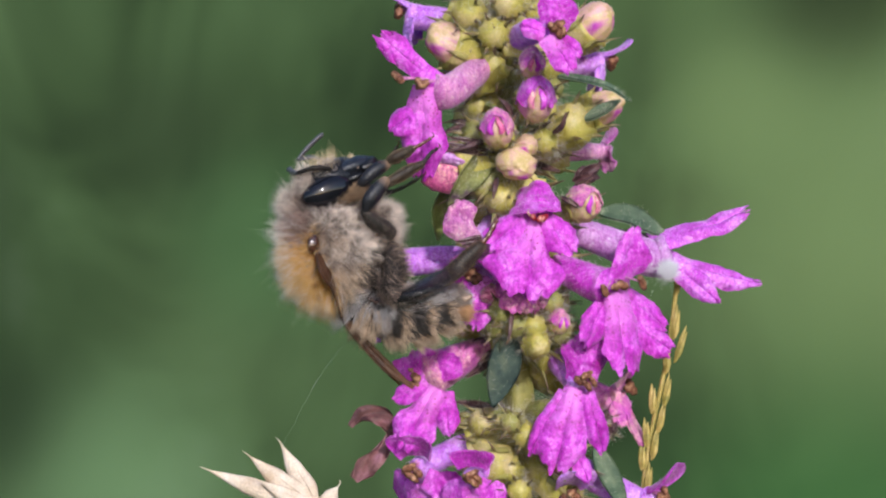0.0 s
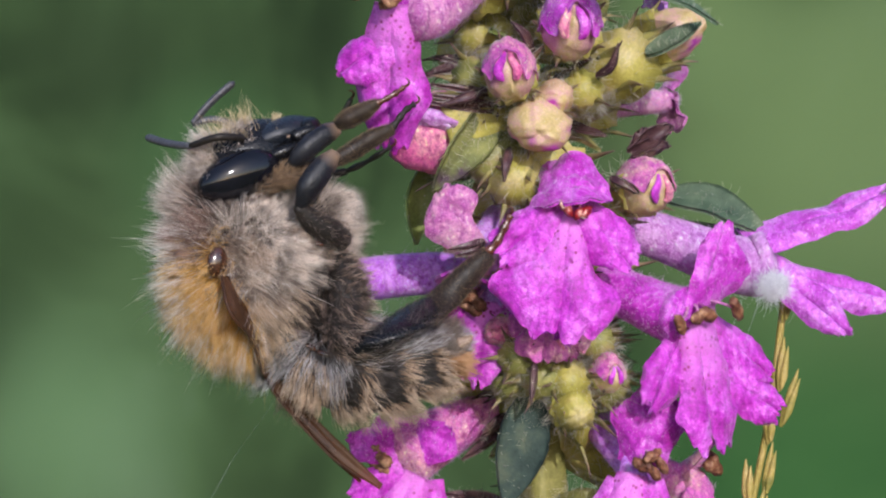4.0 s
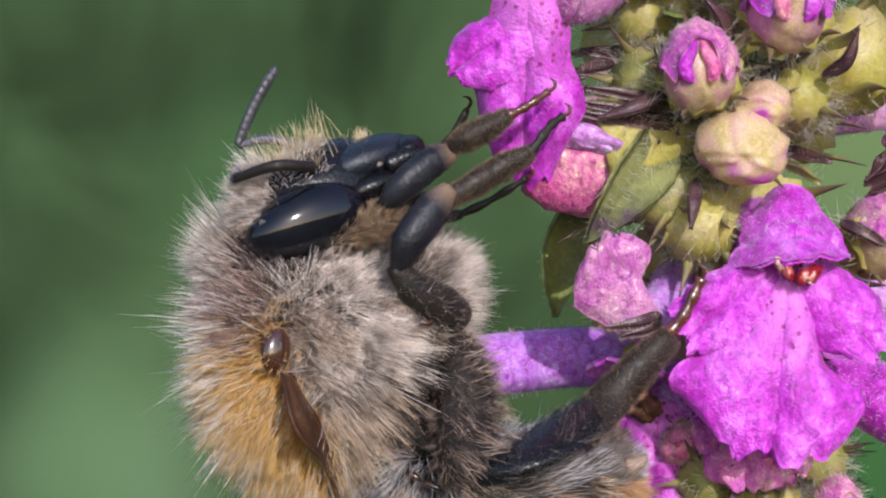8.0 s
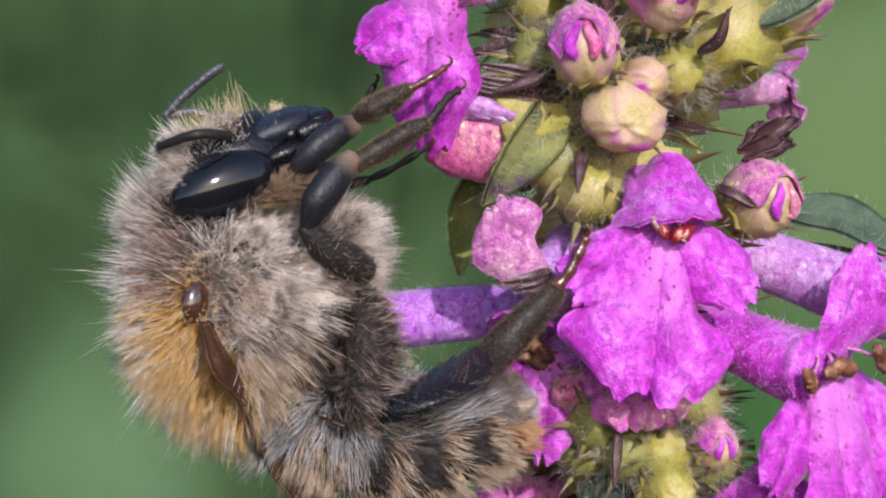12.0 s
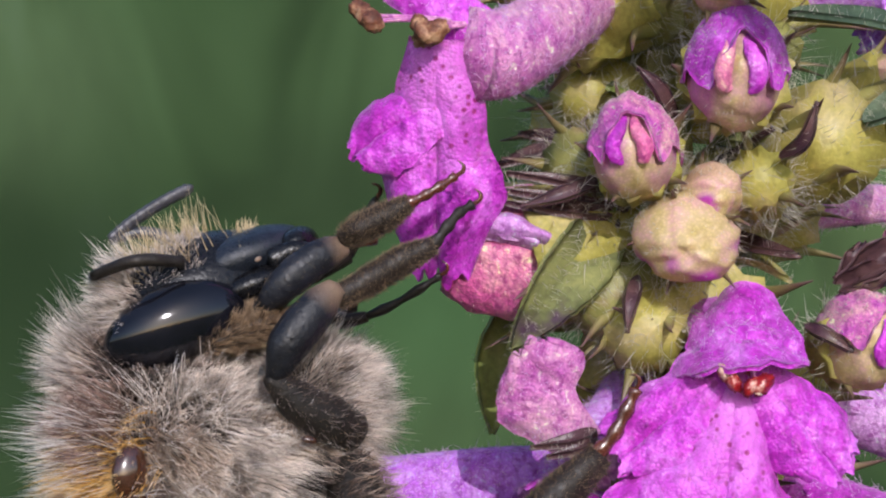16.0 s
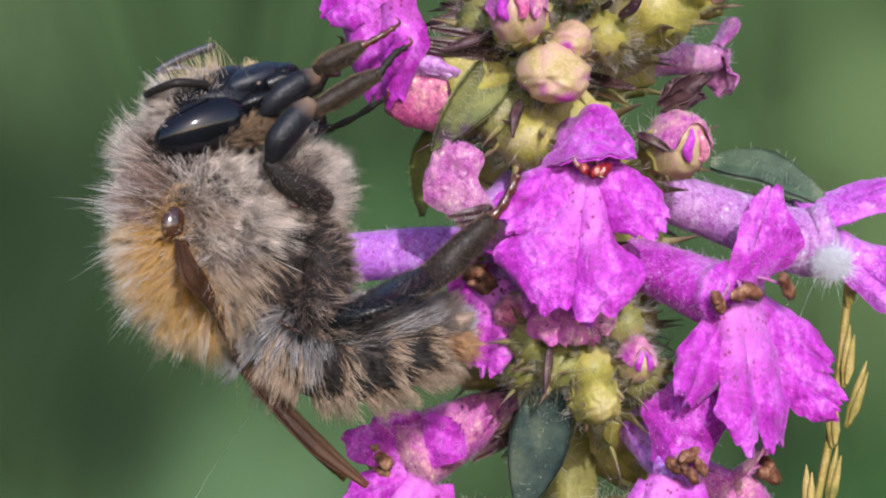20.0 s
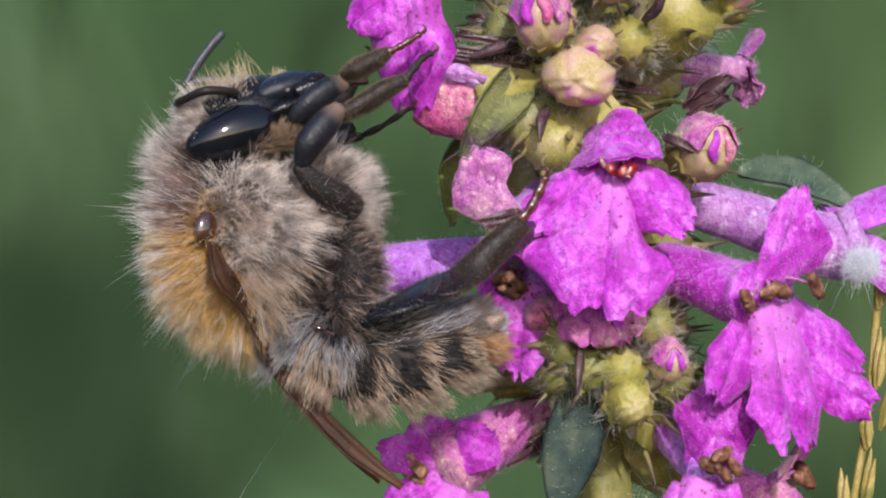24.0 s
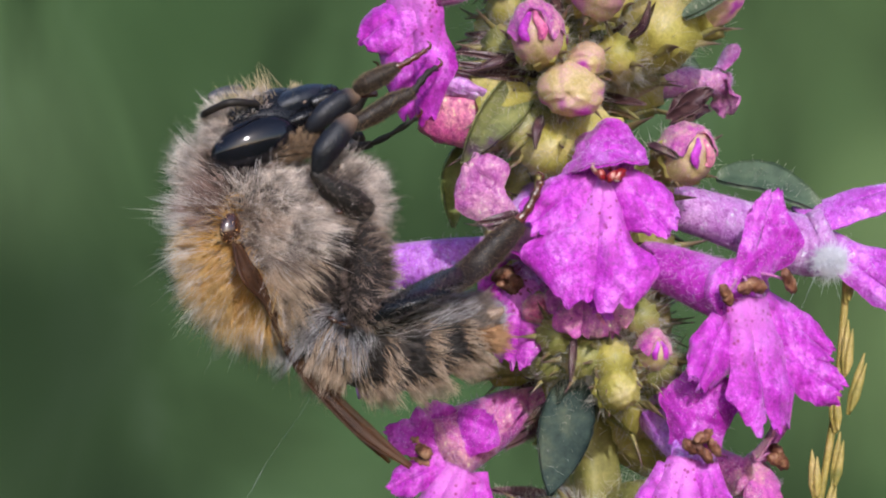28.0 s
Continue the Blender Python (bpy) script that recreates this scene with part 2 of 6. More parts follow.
def bud_paint():
    """A bud: cream below, flushing to magenta where the folded petals lie."""
    m, nt, p = nodes_of("cream bud flushing to magenta")
    at = nt.nodes.new("ShaderNodeAttribute")
    at.attribute_name = "flush"
    n1 = texture(nt, "Noise", 2.0, 4.0, 0.65)
    cream = ramp(nt, n1.outputs[0], [(0.34, (0.57, 0.44, 0.16)), (0.5, (0.70, 0.54, 0.28)), (0.64, (0.76, 0.48, 0.40))])
    n2 = texture(nt, "Noise", 1.6, 4.0, 0.6)
    pink = ramp(nt, n2.outputs[0], [(0.35, (0.52, 0.05, 0.50)), (0.5, (0.62, 0.11, 0.54)), (0.68, (0.74, 0.30, 0.54))])
    col = blend(nt, at.outputs["Fac"], cream, pink)
    c = texture(nt, "Voronoi", 14.0)
    # same painted sparkle on the bud's cells
    cell = ramp(nt, c.outputs["Distance"], [(0.0, (1.25, 1.25, 1.2)), (0.22, (1, 1, 1)), (0.6, (0.8, 0.77, 0.8))])
    col = blend(nt, 0.7, col, cell, "MULTIPLY")
    nt.links.new(col, p.inputs["Base Color"])
    p.inputs["Roughness"].default_value = 0.42
    relief(nt, p, n2.outputs[0], 0.5, 0.12)
    glow_through(nt, p, col, 0.4)
    return m


BUD = bud_paint()
PETAL_DOWN = hair_paint("whitish lilac petal down", (0.70, 0.30, 0.72), (0.86, 0.72, 0.88), (0.80, 0.50, 0.82), 0.4)
PLANT_HAIR = hair_paint("pale plant hair", (0.55, 0.52, 0.36), (0.80, 0.78, 0.66), (0.66, 0.60, 0.62), 0.5)
FLUFF = hair_paint("white fluff", (0.93, 0.93, 0.95), (0.96, 0.96, 0.98), (0.90, 0.90, 0.95), 0.5)
BLACK = chitin("glossy black chitin", (0.005, 0.005, 0.006), 0.26, 0.5, 12.0, 0.0, 0.24)
EYE = chitin("polished black eye", (0.004, 0.004, 0.006), 0.08, 0.03, 30.0, 0.0, 0.34)
FACE = chitin("blue-black face plate", (0.008, 0.010, 0.015), 0.30, 0.7, 22.0, 0.0, 0.35)
LEG = chitin("black-brown leg chitin", (0.012, 0.009, 0.007), 0.52, 0.9, 11.0, 0.0, 0.24)
LEG_RED = chitin("red-brown claw", (0.08, 0.022, 0.012), 0.22)
LEG_DUSTY = chitin("dusty grey-brown foot chitin", (0.013, 0.0085, 0.006), 0.50, 0.8, 9.0, 0.0, 0.25)
LEG_SHEEN = chitin("blue-black shin chitin", (0.0075, 0.008, 0.011), 0.42, 0.9, 10.0, 0.0, 0.30, (0.15, 0.10, 0.068))
KNEE = chitin("pale brown knee", (0.21, 0.145, 0.105), 0.5, 0.5, 8.0, 0.0, 0.3)
AMBER = chitin("amber wing base", (0.032, 0.011, 0.005), 0.18, 0.1, 9.0, 0.5)
VEIN = chitin("dark brown wing vein", (0.045, 0.018, 0.008), 0.5, 0.3, 9.0, 0.0, 0.25)
SKIN = chitin("dark body skin", (0.03, 0.022, 0.018), 0.8, 0.4, 10.0, 0.0)
ANT = chitin("grey-black antenna", (0.040, 0.038, 0.044), 0.38, 0.6, 20.0, 0.05)
# near-black roots of the body furs stand in for shade deep in the coat
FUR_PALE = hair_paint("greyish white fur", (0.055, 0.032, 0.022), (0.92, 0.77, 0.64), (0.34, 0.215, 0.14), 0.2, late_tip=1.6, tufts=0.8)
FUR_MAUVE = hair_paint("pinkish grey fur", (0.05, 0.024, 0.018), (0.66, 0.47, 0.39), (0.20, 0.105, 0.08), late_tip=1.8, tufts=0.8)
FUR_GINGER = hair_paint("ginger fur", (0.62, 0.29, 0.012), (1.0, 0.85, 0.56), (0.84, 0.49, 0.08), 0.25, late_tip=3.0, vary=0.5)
# silver fur; its bluish cast of sky light and shadow is in the colour
FUR_SILVER = hair_paint("silver fur with sky tint painted in", (0.035, 0.032, 0.036), (1.0, 0.98, 1.0), (0.42, 0.37, 0.38), 0.25, late_tip=1.6, vary=0.6, tufts=0.5)
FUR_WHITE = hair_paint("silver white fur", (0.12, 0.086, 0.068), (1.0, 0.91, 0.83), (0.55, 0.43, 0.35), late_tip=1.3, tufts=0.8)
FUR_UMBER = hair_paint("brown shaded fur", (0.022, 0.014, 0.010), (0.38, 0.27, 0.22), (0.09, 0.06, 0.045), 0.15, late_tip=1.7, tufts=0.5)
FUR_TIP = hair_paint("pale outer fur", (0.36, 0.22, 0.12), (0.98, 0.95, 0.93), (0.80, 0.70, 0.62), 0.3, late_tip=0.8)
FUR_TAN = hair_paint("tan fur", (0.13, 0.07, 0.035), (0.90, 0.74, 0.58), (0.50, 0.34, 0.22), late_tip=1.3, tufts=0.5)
FUR_CHEEK = hair_paint("brown cheek fur", (0.045, 0.026, 0.014), (0.46, 0.31, 0.18), (0.14, 0.085, 0.05), 0.15, late_tip=1.3)
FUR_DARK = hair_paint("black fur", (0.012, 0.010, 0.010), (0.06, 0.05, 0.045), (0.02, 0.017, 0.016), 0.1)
FUR_GREY = hair_paint("dark grey fur", (0.05, 0.04, 0.035), (0.28, 0.22, 0.19), (0.10, 0.08, 0.07), 0.2)
FUR_BROWN = hair_paint("dark brown leg fur", (0.026, 0.017, 0.012), (0.36, 0.24, 0.13), (0.036, 0.024, 0.016), 0.1, vary=1.0)
FUR_ORANGE = hair_paint("orange tail fur", (0.16, 0.06, 0.02), (0.74, 0.46, 0.24), (0.5, 0.26, 0.12))
FUR_GOLD = hair_paint("golden crest fur", (0.10, 0.055, 0.025), (0.88, 0.72, 0.45), (0.58, 0.42, 0.22))


def wing_paint():
    m, nt, p = nodes_of("brown smoky wing membrane")
    a = texture(nt, "Noise", 0.5, 3.0)
    col = ramp(nt, a.outputs[0], [(0.3, (0.050, 0.028, 0.017)), (0.7, (0.120, 0.062, 0.034))])
    nt.links.new(col, p.inputs["Base Color"])
    p.inputs["Roughness"].default_value, p.inputs["Specular IOR Level"].default_value = 0.5, 0.25
    b = texture(nt, "Noise", 4.0, 2.0)
    relief(nt, p, b.outputs[0], 0.3, 0.05)
    glow_through(nt, p, (0.36, 0.18, 0.07), 0.35)
    clear = nt.nodes.new("ShaderNodeBsdfTransparent")
    clear.inputs[0].default_value = (0.80, 0.56, 0.34, 1)
    thin = nt.nodes.new("ShaderNodeMixShader")
    thin.inputs[0].default_value = 0.38
    out = nt.nodes["Material Output"].inputs["Surface"]
    nt.links.new(out.links[0].from_socket, thin.inputs[1])
    nt.links.new(clear.outputs[0], thin.inputs[2])
    nt.links.new(thin.outputs[0], out)
    return m


WING = wing_paint()


def meadow_paint():
    """Far foliage, so distant that only soft patches of light and dark green remain."""
    m, nt, p = nodes_of("hazy far foliage")
    co = nt.nodes.new("ShaderNodeTexCoord").outputs["Object"]
    mp = nt.nodes.new("ShaderNodeMapping")
    mp.inputs["Scale"].default_value = (1.0, 1.0, 0.7)
    mp.inputs["Location"].default_value = (0.31, 0.0, 0.12)
    nt.links.new(co, mp.inputs["Vector"])
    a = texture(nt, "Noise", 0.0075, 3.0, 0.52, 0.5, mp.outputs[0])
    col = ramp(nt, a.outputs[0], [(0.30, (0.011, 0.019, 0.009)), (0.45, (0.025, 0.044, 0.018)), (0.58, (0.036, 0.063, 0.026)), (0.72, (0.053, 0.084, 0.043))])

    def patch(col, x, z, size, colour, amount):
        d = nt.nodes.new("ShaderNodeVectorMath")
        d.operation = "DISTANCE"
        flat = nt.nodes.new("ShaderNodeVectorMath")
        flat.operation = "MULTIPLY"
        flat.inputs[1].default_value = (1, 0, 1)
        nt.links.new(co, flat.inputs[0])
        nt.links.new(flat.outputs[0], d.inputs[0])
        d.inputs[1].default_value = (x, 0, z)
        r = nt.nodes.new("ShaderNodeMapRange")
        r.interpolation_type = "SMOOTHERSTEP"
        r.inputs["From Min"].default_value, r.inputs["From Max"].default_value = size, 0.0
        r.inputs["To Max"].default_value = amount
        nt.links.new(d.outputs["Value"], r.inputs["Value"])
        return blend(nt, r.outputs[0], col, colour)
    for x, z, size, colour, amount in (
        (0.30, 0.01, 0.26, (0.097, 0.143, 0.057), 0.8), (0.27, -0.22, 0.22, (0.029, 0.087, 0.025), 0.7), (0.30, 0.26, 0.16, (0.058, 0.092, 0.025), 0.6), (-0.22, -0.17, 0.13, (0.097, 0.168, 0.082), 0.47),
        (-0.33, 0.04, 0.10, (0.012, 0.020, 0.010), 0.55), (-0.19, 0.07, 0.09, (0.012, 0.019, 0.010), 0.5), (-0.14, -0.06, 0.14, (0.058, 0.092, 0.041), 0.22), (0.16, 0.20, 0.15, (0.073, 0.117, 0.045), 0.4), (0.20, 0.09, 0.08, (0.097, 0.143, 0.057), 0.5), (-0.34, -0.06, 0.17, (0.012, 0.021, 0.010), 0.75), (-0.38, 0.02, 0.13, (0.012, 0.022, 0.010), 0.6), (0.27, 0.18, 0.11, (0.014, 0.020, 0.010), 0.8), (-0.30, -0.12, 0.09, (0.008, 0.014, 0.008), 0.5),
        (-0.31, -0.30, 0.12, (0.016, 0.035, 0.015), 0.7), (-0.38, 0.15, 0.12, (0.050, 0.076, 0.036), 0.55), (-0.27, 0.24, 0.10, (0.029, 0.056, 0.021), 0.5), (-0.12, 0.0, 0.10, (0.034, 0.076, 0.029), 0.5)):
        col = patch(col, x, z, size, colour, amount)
    nt.links.new(col, p.inputs["Base Color"])
    p.inputs["Roughness"].default_value, p.inputs["Specular IOR Level"].default_value = 0.95, 0.0
    return m


MEADOW = meadow_paint()
GROUND = tissue("meadow soil and moss", [(0.3, (0.03, 0.04, 0.015)), (0.55, (0.06, 0.09, 0.03)), (0.8, (0.10, 0.12, 0.05))], 0.01, 0.9, 0.0, 0.6, 0.2, 0.1)


# ---- shape helpers (all in millimetres) ----
rng = np.random.default_rng(7)
ORIGIN = {}


def thing(name, at, label, category, group="", kind=""):
    ob = new(name)
    ob.location = Vector(at) * MM
    ob.empty_display_size = 0.002
    ORIGIN[ob] = np.array(at, float)
    return tagged(ob, label, category, group, kind)


def ease(x, a, b):
    """A smooth step from 0 at a to 1 at b."""
    t = np.clip((np.asarray(x, float) - a) / (b - a), 0, 1)
    return t * t * (3 - 2 * t)


def nearer(v, dy):
    """Moves points dy millimetres towards (-) or away from (+) the open side, drawing them together with the line of view."""
    v = np.array(v, float)
    k = ((75.0 + v[..., 1] + dy) / (75.0 + v[..., 1]))[..., None]
    mid = np.array([0.8, 0, 3.0])
    out = mid + (v - mid) * k
    out[..., 1] = v[..., 1] + dy
    return out


def bee_seat(v):
    """The bee hangs slantwise: its feet are on the flowers, its back and tail stand out towards the open side."""
    v = np.array(v, float)
    v = v + ease(v[..., 2], 2.0, 3.6)[..., None] * np.array([-0.14, 0, -0.20])
    return nearer(v, -0.29 * np.clip(2.7 - v[..., 0], 0, 12) - 2.2 * ease(-v[..., 2], 0.9, 2.7) * ease(v[..., 0], -6.5, -0.5))


SEAT = {}   # how the pieces of a thing are set in depth


def part(name, geo, material, parent, label="", kind="", smooth=True, along=None, attr="along"):
    """One mesh object under a thing or a part. geo: (vertices, faces), world millimetres."""
    verts, faces = geo
    base = ORIGIN[parent] if parent is not None else np.zeros(3)
    root = parent.parent or parent if parent is not None else None
    root = root.parent or root if root is not None else None
    if SEAT.get(root):
        verts = SEAT[root](verts)
    me = bpy.data.meshes.new(name)
    me.from_pydata(((np.asarray(verts, float) - base) * MM).tolist(), [], faces if isinstance(faces, list) else faces.tolist())
    if smooth:
        me.polygons.foreach_set("use_smooth", np.ones(len(me.polygons), bool))
    if along is not None:
        me.attributes.new(attr, "FLOAT", "POINT").data.foreach_set("value", np.asarray(along, np.float32))
    me.materials.append(material)
    me.update()
    ob = new(name, me)
    if parent is not None:
        ob.parent = parent
    ORIGIN[ob] = base
    return tagged(ob, label, "", "", kind)


def hinged(ob, pivot):
    """Moves a part's own origin to a pivot (world millimetres), so that it can turn about it."""
    base = ORIGIN[ob]
    pivot = bee_seat(pivot)
    shift = (np.array(pivot, float) - base) * MM
    ob.data.transform(Matrix.Translation(-Vector(shift)))
    ob.location = Vector(shift)
    ORIGIN[ob] = np.array(pivot, float)
    return ob


def unit(v):
    v = np.asarray(v, float)
    return v / (np.linalg.norm(v) + 1e-12)


def frames_along(pts):
    """Tangents and two carried normals along a path."""
    pts = np.asarray(pts, float)
    tan = np.gradient(pts, axis=0)
    tan /= np.linalg.norm(tan, axis=1, keepdims=True) + 1e-12
    n = unit(np.cross(tan[0], (0.31, 0.9, 0.2)))
    out = []
    for t in tan:
        n = unit(n - t * (n @ t))
        out.append((n, np.cross(t, n)))
    return tan, np.array(out)


def smooth_path(points, n):
    """A Catmull-Rom curve through points, n samples."""
    p = np.asarray(points, float)
    p = np.vstack([2 * p[0] - p[1], p, 2 * p[-1] - p[-2]])
    u = np.linspace(0, len(p) - 3 - 1e-9, n)
    i = u.astype(int)
    f = (u - i)[:, None]
    a, b, c, d = p[i], p[i + 1], p[i + 2], p[i + 3]
    return 0.5 * (2 * b + (c - a) * f + (2 * a - 5 * b + 4 * c - d) * f**2 + (3 * b - a - 3 * c + d) * f**3)


def grid_faces(n, m, wrap=False, start=0):
    i, j = np.meshgrid(np.arange(n - 1), np.arange(m if wrap else m - 1), indexing="ij")
    k = (j + 1) % m
    return np.stack([i * m + j, i * m + k, (i + 1) * m + k, (i + 1) * m + j], -1).reshape(-1, 4) + start


def tube(points, radii, sides=10, n=None, lump=0.0, flat=1.0, flat_dir=None):
    """A swept round limb with closed, rounded ends."""
    n = n or max(6, 4 * len(points))
    pts = smooth_path(points, n)
    r = np.interp(np.linspace(0, 1, n), np.linspace(0, 1, len(radii)), radii)
    _, fr = frames_along(pts)
    ang = np.linspace(0, 2 * np.pi, sides, endpoint=False)
    ring = np.cos(ang)[None, :, None] * fr[:, 0][:, None] + np.sin(ang)[None, :, None] * fr[:, 1][:, None]
    if flat_dir is not None:
        fd = unit(flat_dir)
        ring = ring - (1 - flat) * (ring @ fd)[..., None] * fd
    rr = r[:, None, None] * (1 + lump * rng.uniform(-1, 1, (n, sides, 1)))
    v = (pts[:, None] + ring * rr).reshape(-1, 3)
    tips = np.stack([pts[0] - 0.35 * r[0] * unit(pts[1] - pts[0]), pts[-1] + 0.35 * r[-1] * unit(pts[-1] - pts[-2])])
    f = grid_faces(n, sides, True).tolist()
    a, b = len(v), len(v) + 1
    for j in range(sides):
        k = (j + 1) % sides
        f.append([k, j, a])
        f.append([(n - 1) * sides + j, (n - 1) * sides + k, b])
    return np.vstack([v, tips]), f


def join(*geos):
    vs, fs, at = [], [], 0
    for v, f in geos:
        vs.append(np.asarray(v, float))
        fs += [[i + at for i in face] for face in (f if isinstance(f, list) else f.tolist())]
        at += len(v)
    return np.vstack(vs), fs


def sheet(p, thick):
    """A closed thin body from a grid of points: both faces and the rim."""
    n, m, _ = p.shape
    du, dv = np.gradient(p, axis=0), np.gradient(p, axis=1)
    nor = np.cross(du, dv)
    nor /= np.linalg.norm(nor, axis=2, keepdims=True) + 1e-12
    a, b = (p + nor * thick / 2).reshape(-1, 3), (p - nor * thick / 2).reshape(-1, 3)
    f = grid_faces(n, m)
    back = grid_faces(n, m, start=n * m)[:, ::-1]
    rim = [i * m for i in range(n)] + [(n - 1) * m + j for j in range(1, m)] + [i * m + m - 1 for i in range(n - 2, -1, -1)] + list(range(m - 2, 0, -1))
    side = [[rim[k], rim[k - 1], rim[k - 1] + n * m, rim[k] + n * m] for k in range(len(rim))]
    return np.vstack([a, b]), f.tolist() + back.tolist() + side


def blob(centre, a, b, c, nu=18, nv=24, lump=0.0, squash=None):
    """An ellipsoid with half axes given as vectors; squash(x, y, z) reshapes the unit ball."""
    th = np.linspace(0, np.pi, nu + 1)[1:-1]
    ph = np.linspace(0, 2 * np.pi, nv, endpoint=False)
    s = np.stack([np.outer(np.sin(th), np.cos(ph)), np.outer(np.sin(th), np.sin(ph)), np.outer(np.cos(th), np.ones(nv))], -1).reshape(-1, 3)
    s = np.vstack([s, [[0, 0, 1], [0, 0, -1]]])
    if squash:
        s = squash(s)
    if lump:
        s = s * (1 + lump * rng.uniform(-1, 1, (len(s), 1)))
    v = np.asarray(centre, float) + s @ np.array([a, b, c], float)
    f = grid_faces(len(th), nv, True).tolist()
    k = len(v)
    for j in range(nv):
        f.append([(j + 1) % nv, j, k - 2])
        f.append([(len(th) - 1) * nv + j, (len(th) - 1) * nv + (j + 1) % nv, k - 1])
    return v, f


def strands(root, way, length, width, bend=None, segs=3, jitter=0.12, clump=0):
    """Tapered three-sided hairs from roots along ways; bend pulls the tips over."""
    n = len(root)
    way = way / (np.linalg.norm(way, axis=1, keepdims=True) + 1e-12)
    way = way + rng.normal(0, jitter, (n, 3))
    way /= np.linalg.norm(way, axis=1, keepdims=True)
    length, width = np.broadcast_to(length, n), np.broadcast_to(width, n)
    bend = np.zeros((n, 3)) if bend is None else np.broadcast_to(bend, (n, 3))
    bend = bend + rng.normal(0, 0.10, (n, 3))
    if clump > 1 and n > 40:
        # tips of neighbouring hairs lean together into wisps
        lead = rng.choice(n, max(2, n // clump), replace=False)
        near = np.concatenate([np.argmin(((q[:, None] - root[lead][None]) ** 2).sum(-1), 1) for q in np.array_split(root, max(1, n // 800))])
        goal = root[lead[near]] + way[lead[near]] * length[lead[near]][:, None]
        bend = bend + 0.65 * (goal - root - way * length[:, None]) / length[:, None]
    side = np.cross(way, rng.normal(0, 1, (n, 3)))
    side /= np.linalg.norm(side, axis=1, keepdims=True) + 1e-12
    other = np.cross(way, side)
    rings, along = [], []
    for k in range(segs):
        s = k / segs
        c = root + way * (length * s)[:, None] + bend * (length * s * s)[:, None]
        w = width * (1 - 0.75 * s)
        for a in (0.0, 2.0944, 4.1888):
            rings.append(c + (side * math.cos(a) + other * math.sin(a)) * w[:, None])
            along.append(np.full(n, s))
    rings.append(root + way * length[:, None] + bend * length[:, None])
    along.append(np.ones(n))
    v = np.stack(rings, 1)
    per = 3 * segs + 1
    one = []
    for k in range(segs - 1):
        for j in range(3):
            one.append([3 * k + j, 3 * k + (j + 1) % 3, 3 * k + 3 + (j + 1) % 3, 3 * k + 3 + j])
    last = [[3 * segs - 3 + j, 3 * segs - 3 + (j + 1) % 3, per - 1] for j in range(3)]
    quads = (np.array(one)[None] + (np.arange(n) * per)[:, None, None]).reshape(-1, 4).tolist() if one else []
    tris = (np.array(last)[None] + (np.arange(n) * per)[:, None, None]).reshape(-1, 3).tolist()
    return (v.reshape(-1, 3), quads + tris), np.stack(along, 1).ravel()


def surface_samples(geo, n, keep=None):
    """Points and outward ways scattered over a closed mesh."""
    v, f = geo
    v = np.asarray(v, float)
    tri = []
    for q in f:
        tri.append(q[:3])
        if len(q) == 4:
            tri.append([q[0], q[2], q[3]])
    tri = np.array(tri)
    a, b, c = v[tri[:, 0]], v[tri[:, 1]], v[tri[:, 2]]
    nor = np.cross(b - a, c - a)
    area = np.linalg.norm(nor, axis=1)
    mid = v.mean(0)
    nor = nor / (area[:, None] + 1e-12)
    nor *= np.where((((a + b + c) / 3 - mid) * nor).sum(1, keepdims=True) < 0, -1.0, 1.0)
    pick = rng.choice(len(tri), n, p=area / area.sum())
    u, w = rng.uniform(0, 1, n), rng.uniform(0, 1, n)
    flip = u + w > 1
    u[flip], w[flip] = 1 - u[flip], 1 - w[flip]
    p = a[pick] + u[:, None] * (b - a)[pick] + w[:, None] * (c - a)[pick]
    nn = nor[pick]
    if keep is not None:
        k = keep(p, nn)
        p, nn = p[k], nn[k]
    return p, nn


# ---- ground and far meadow ----
def build_setting():
    n = 60
    g = np.linspace(-1, 1, n)
    g = np.sign(g) * (np.abs(g) ** 3)
    x, y = np.meshgrid(g * 600000, g * 600000, indexing="ij")
    near = np.exp(-((x**2 + y**2) / 3000.0**2))
    z = -600 + 6 * np.sin(x / 90) * np.cos(y / 70) * near
    p = np.stack([x, y, z], -1)
    ground = part("ground", sheet(p, 20.0), GROUND, None)
    tagged(ground, "mossy dark green meadow ground", "ground", "", "structure")
    # a tall bank of far foliage beyond the flower
    a, h = np.meshgrid(np.radians(np.linspace(-100, 100, 48)), np.linspace(-620, 900, 26), indexing="ij")
    r = 1500 + 0.12 * (h + 620)
    p = np.stack([r * np.sin(a), r * np.cos(a), h], -1)
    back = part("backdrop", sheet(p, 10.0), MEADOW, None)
    tagged(back, "soft hazy green far meadow foliage", "backdrop", "", "structure")


build_setting()


# ---- the flowering plant ----
AXIS_TOP, AXIS_MID, AXIS_LOW = (2.64, 5.00, 22.18), (3.82, 5.00, -0.05), (4.45, 5.00, -14.61)
plant = thing("betony_plant", (AXIS_LOW[0] + 1.0, 5.0, -598.0), "magenta betony flower spike on a hairy yellow-green stem", "flower")


def basis(facing, up=(0, 0, 1)):
    f = unit(facing)
    u = unit(np.asarray(up, float) - f * (np.asarray(up, float) @ f))
    return f, u, np.cross(f, u)


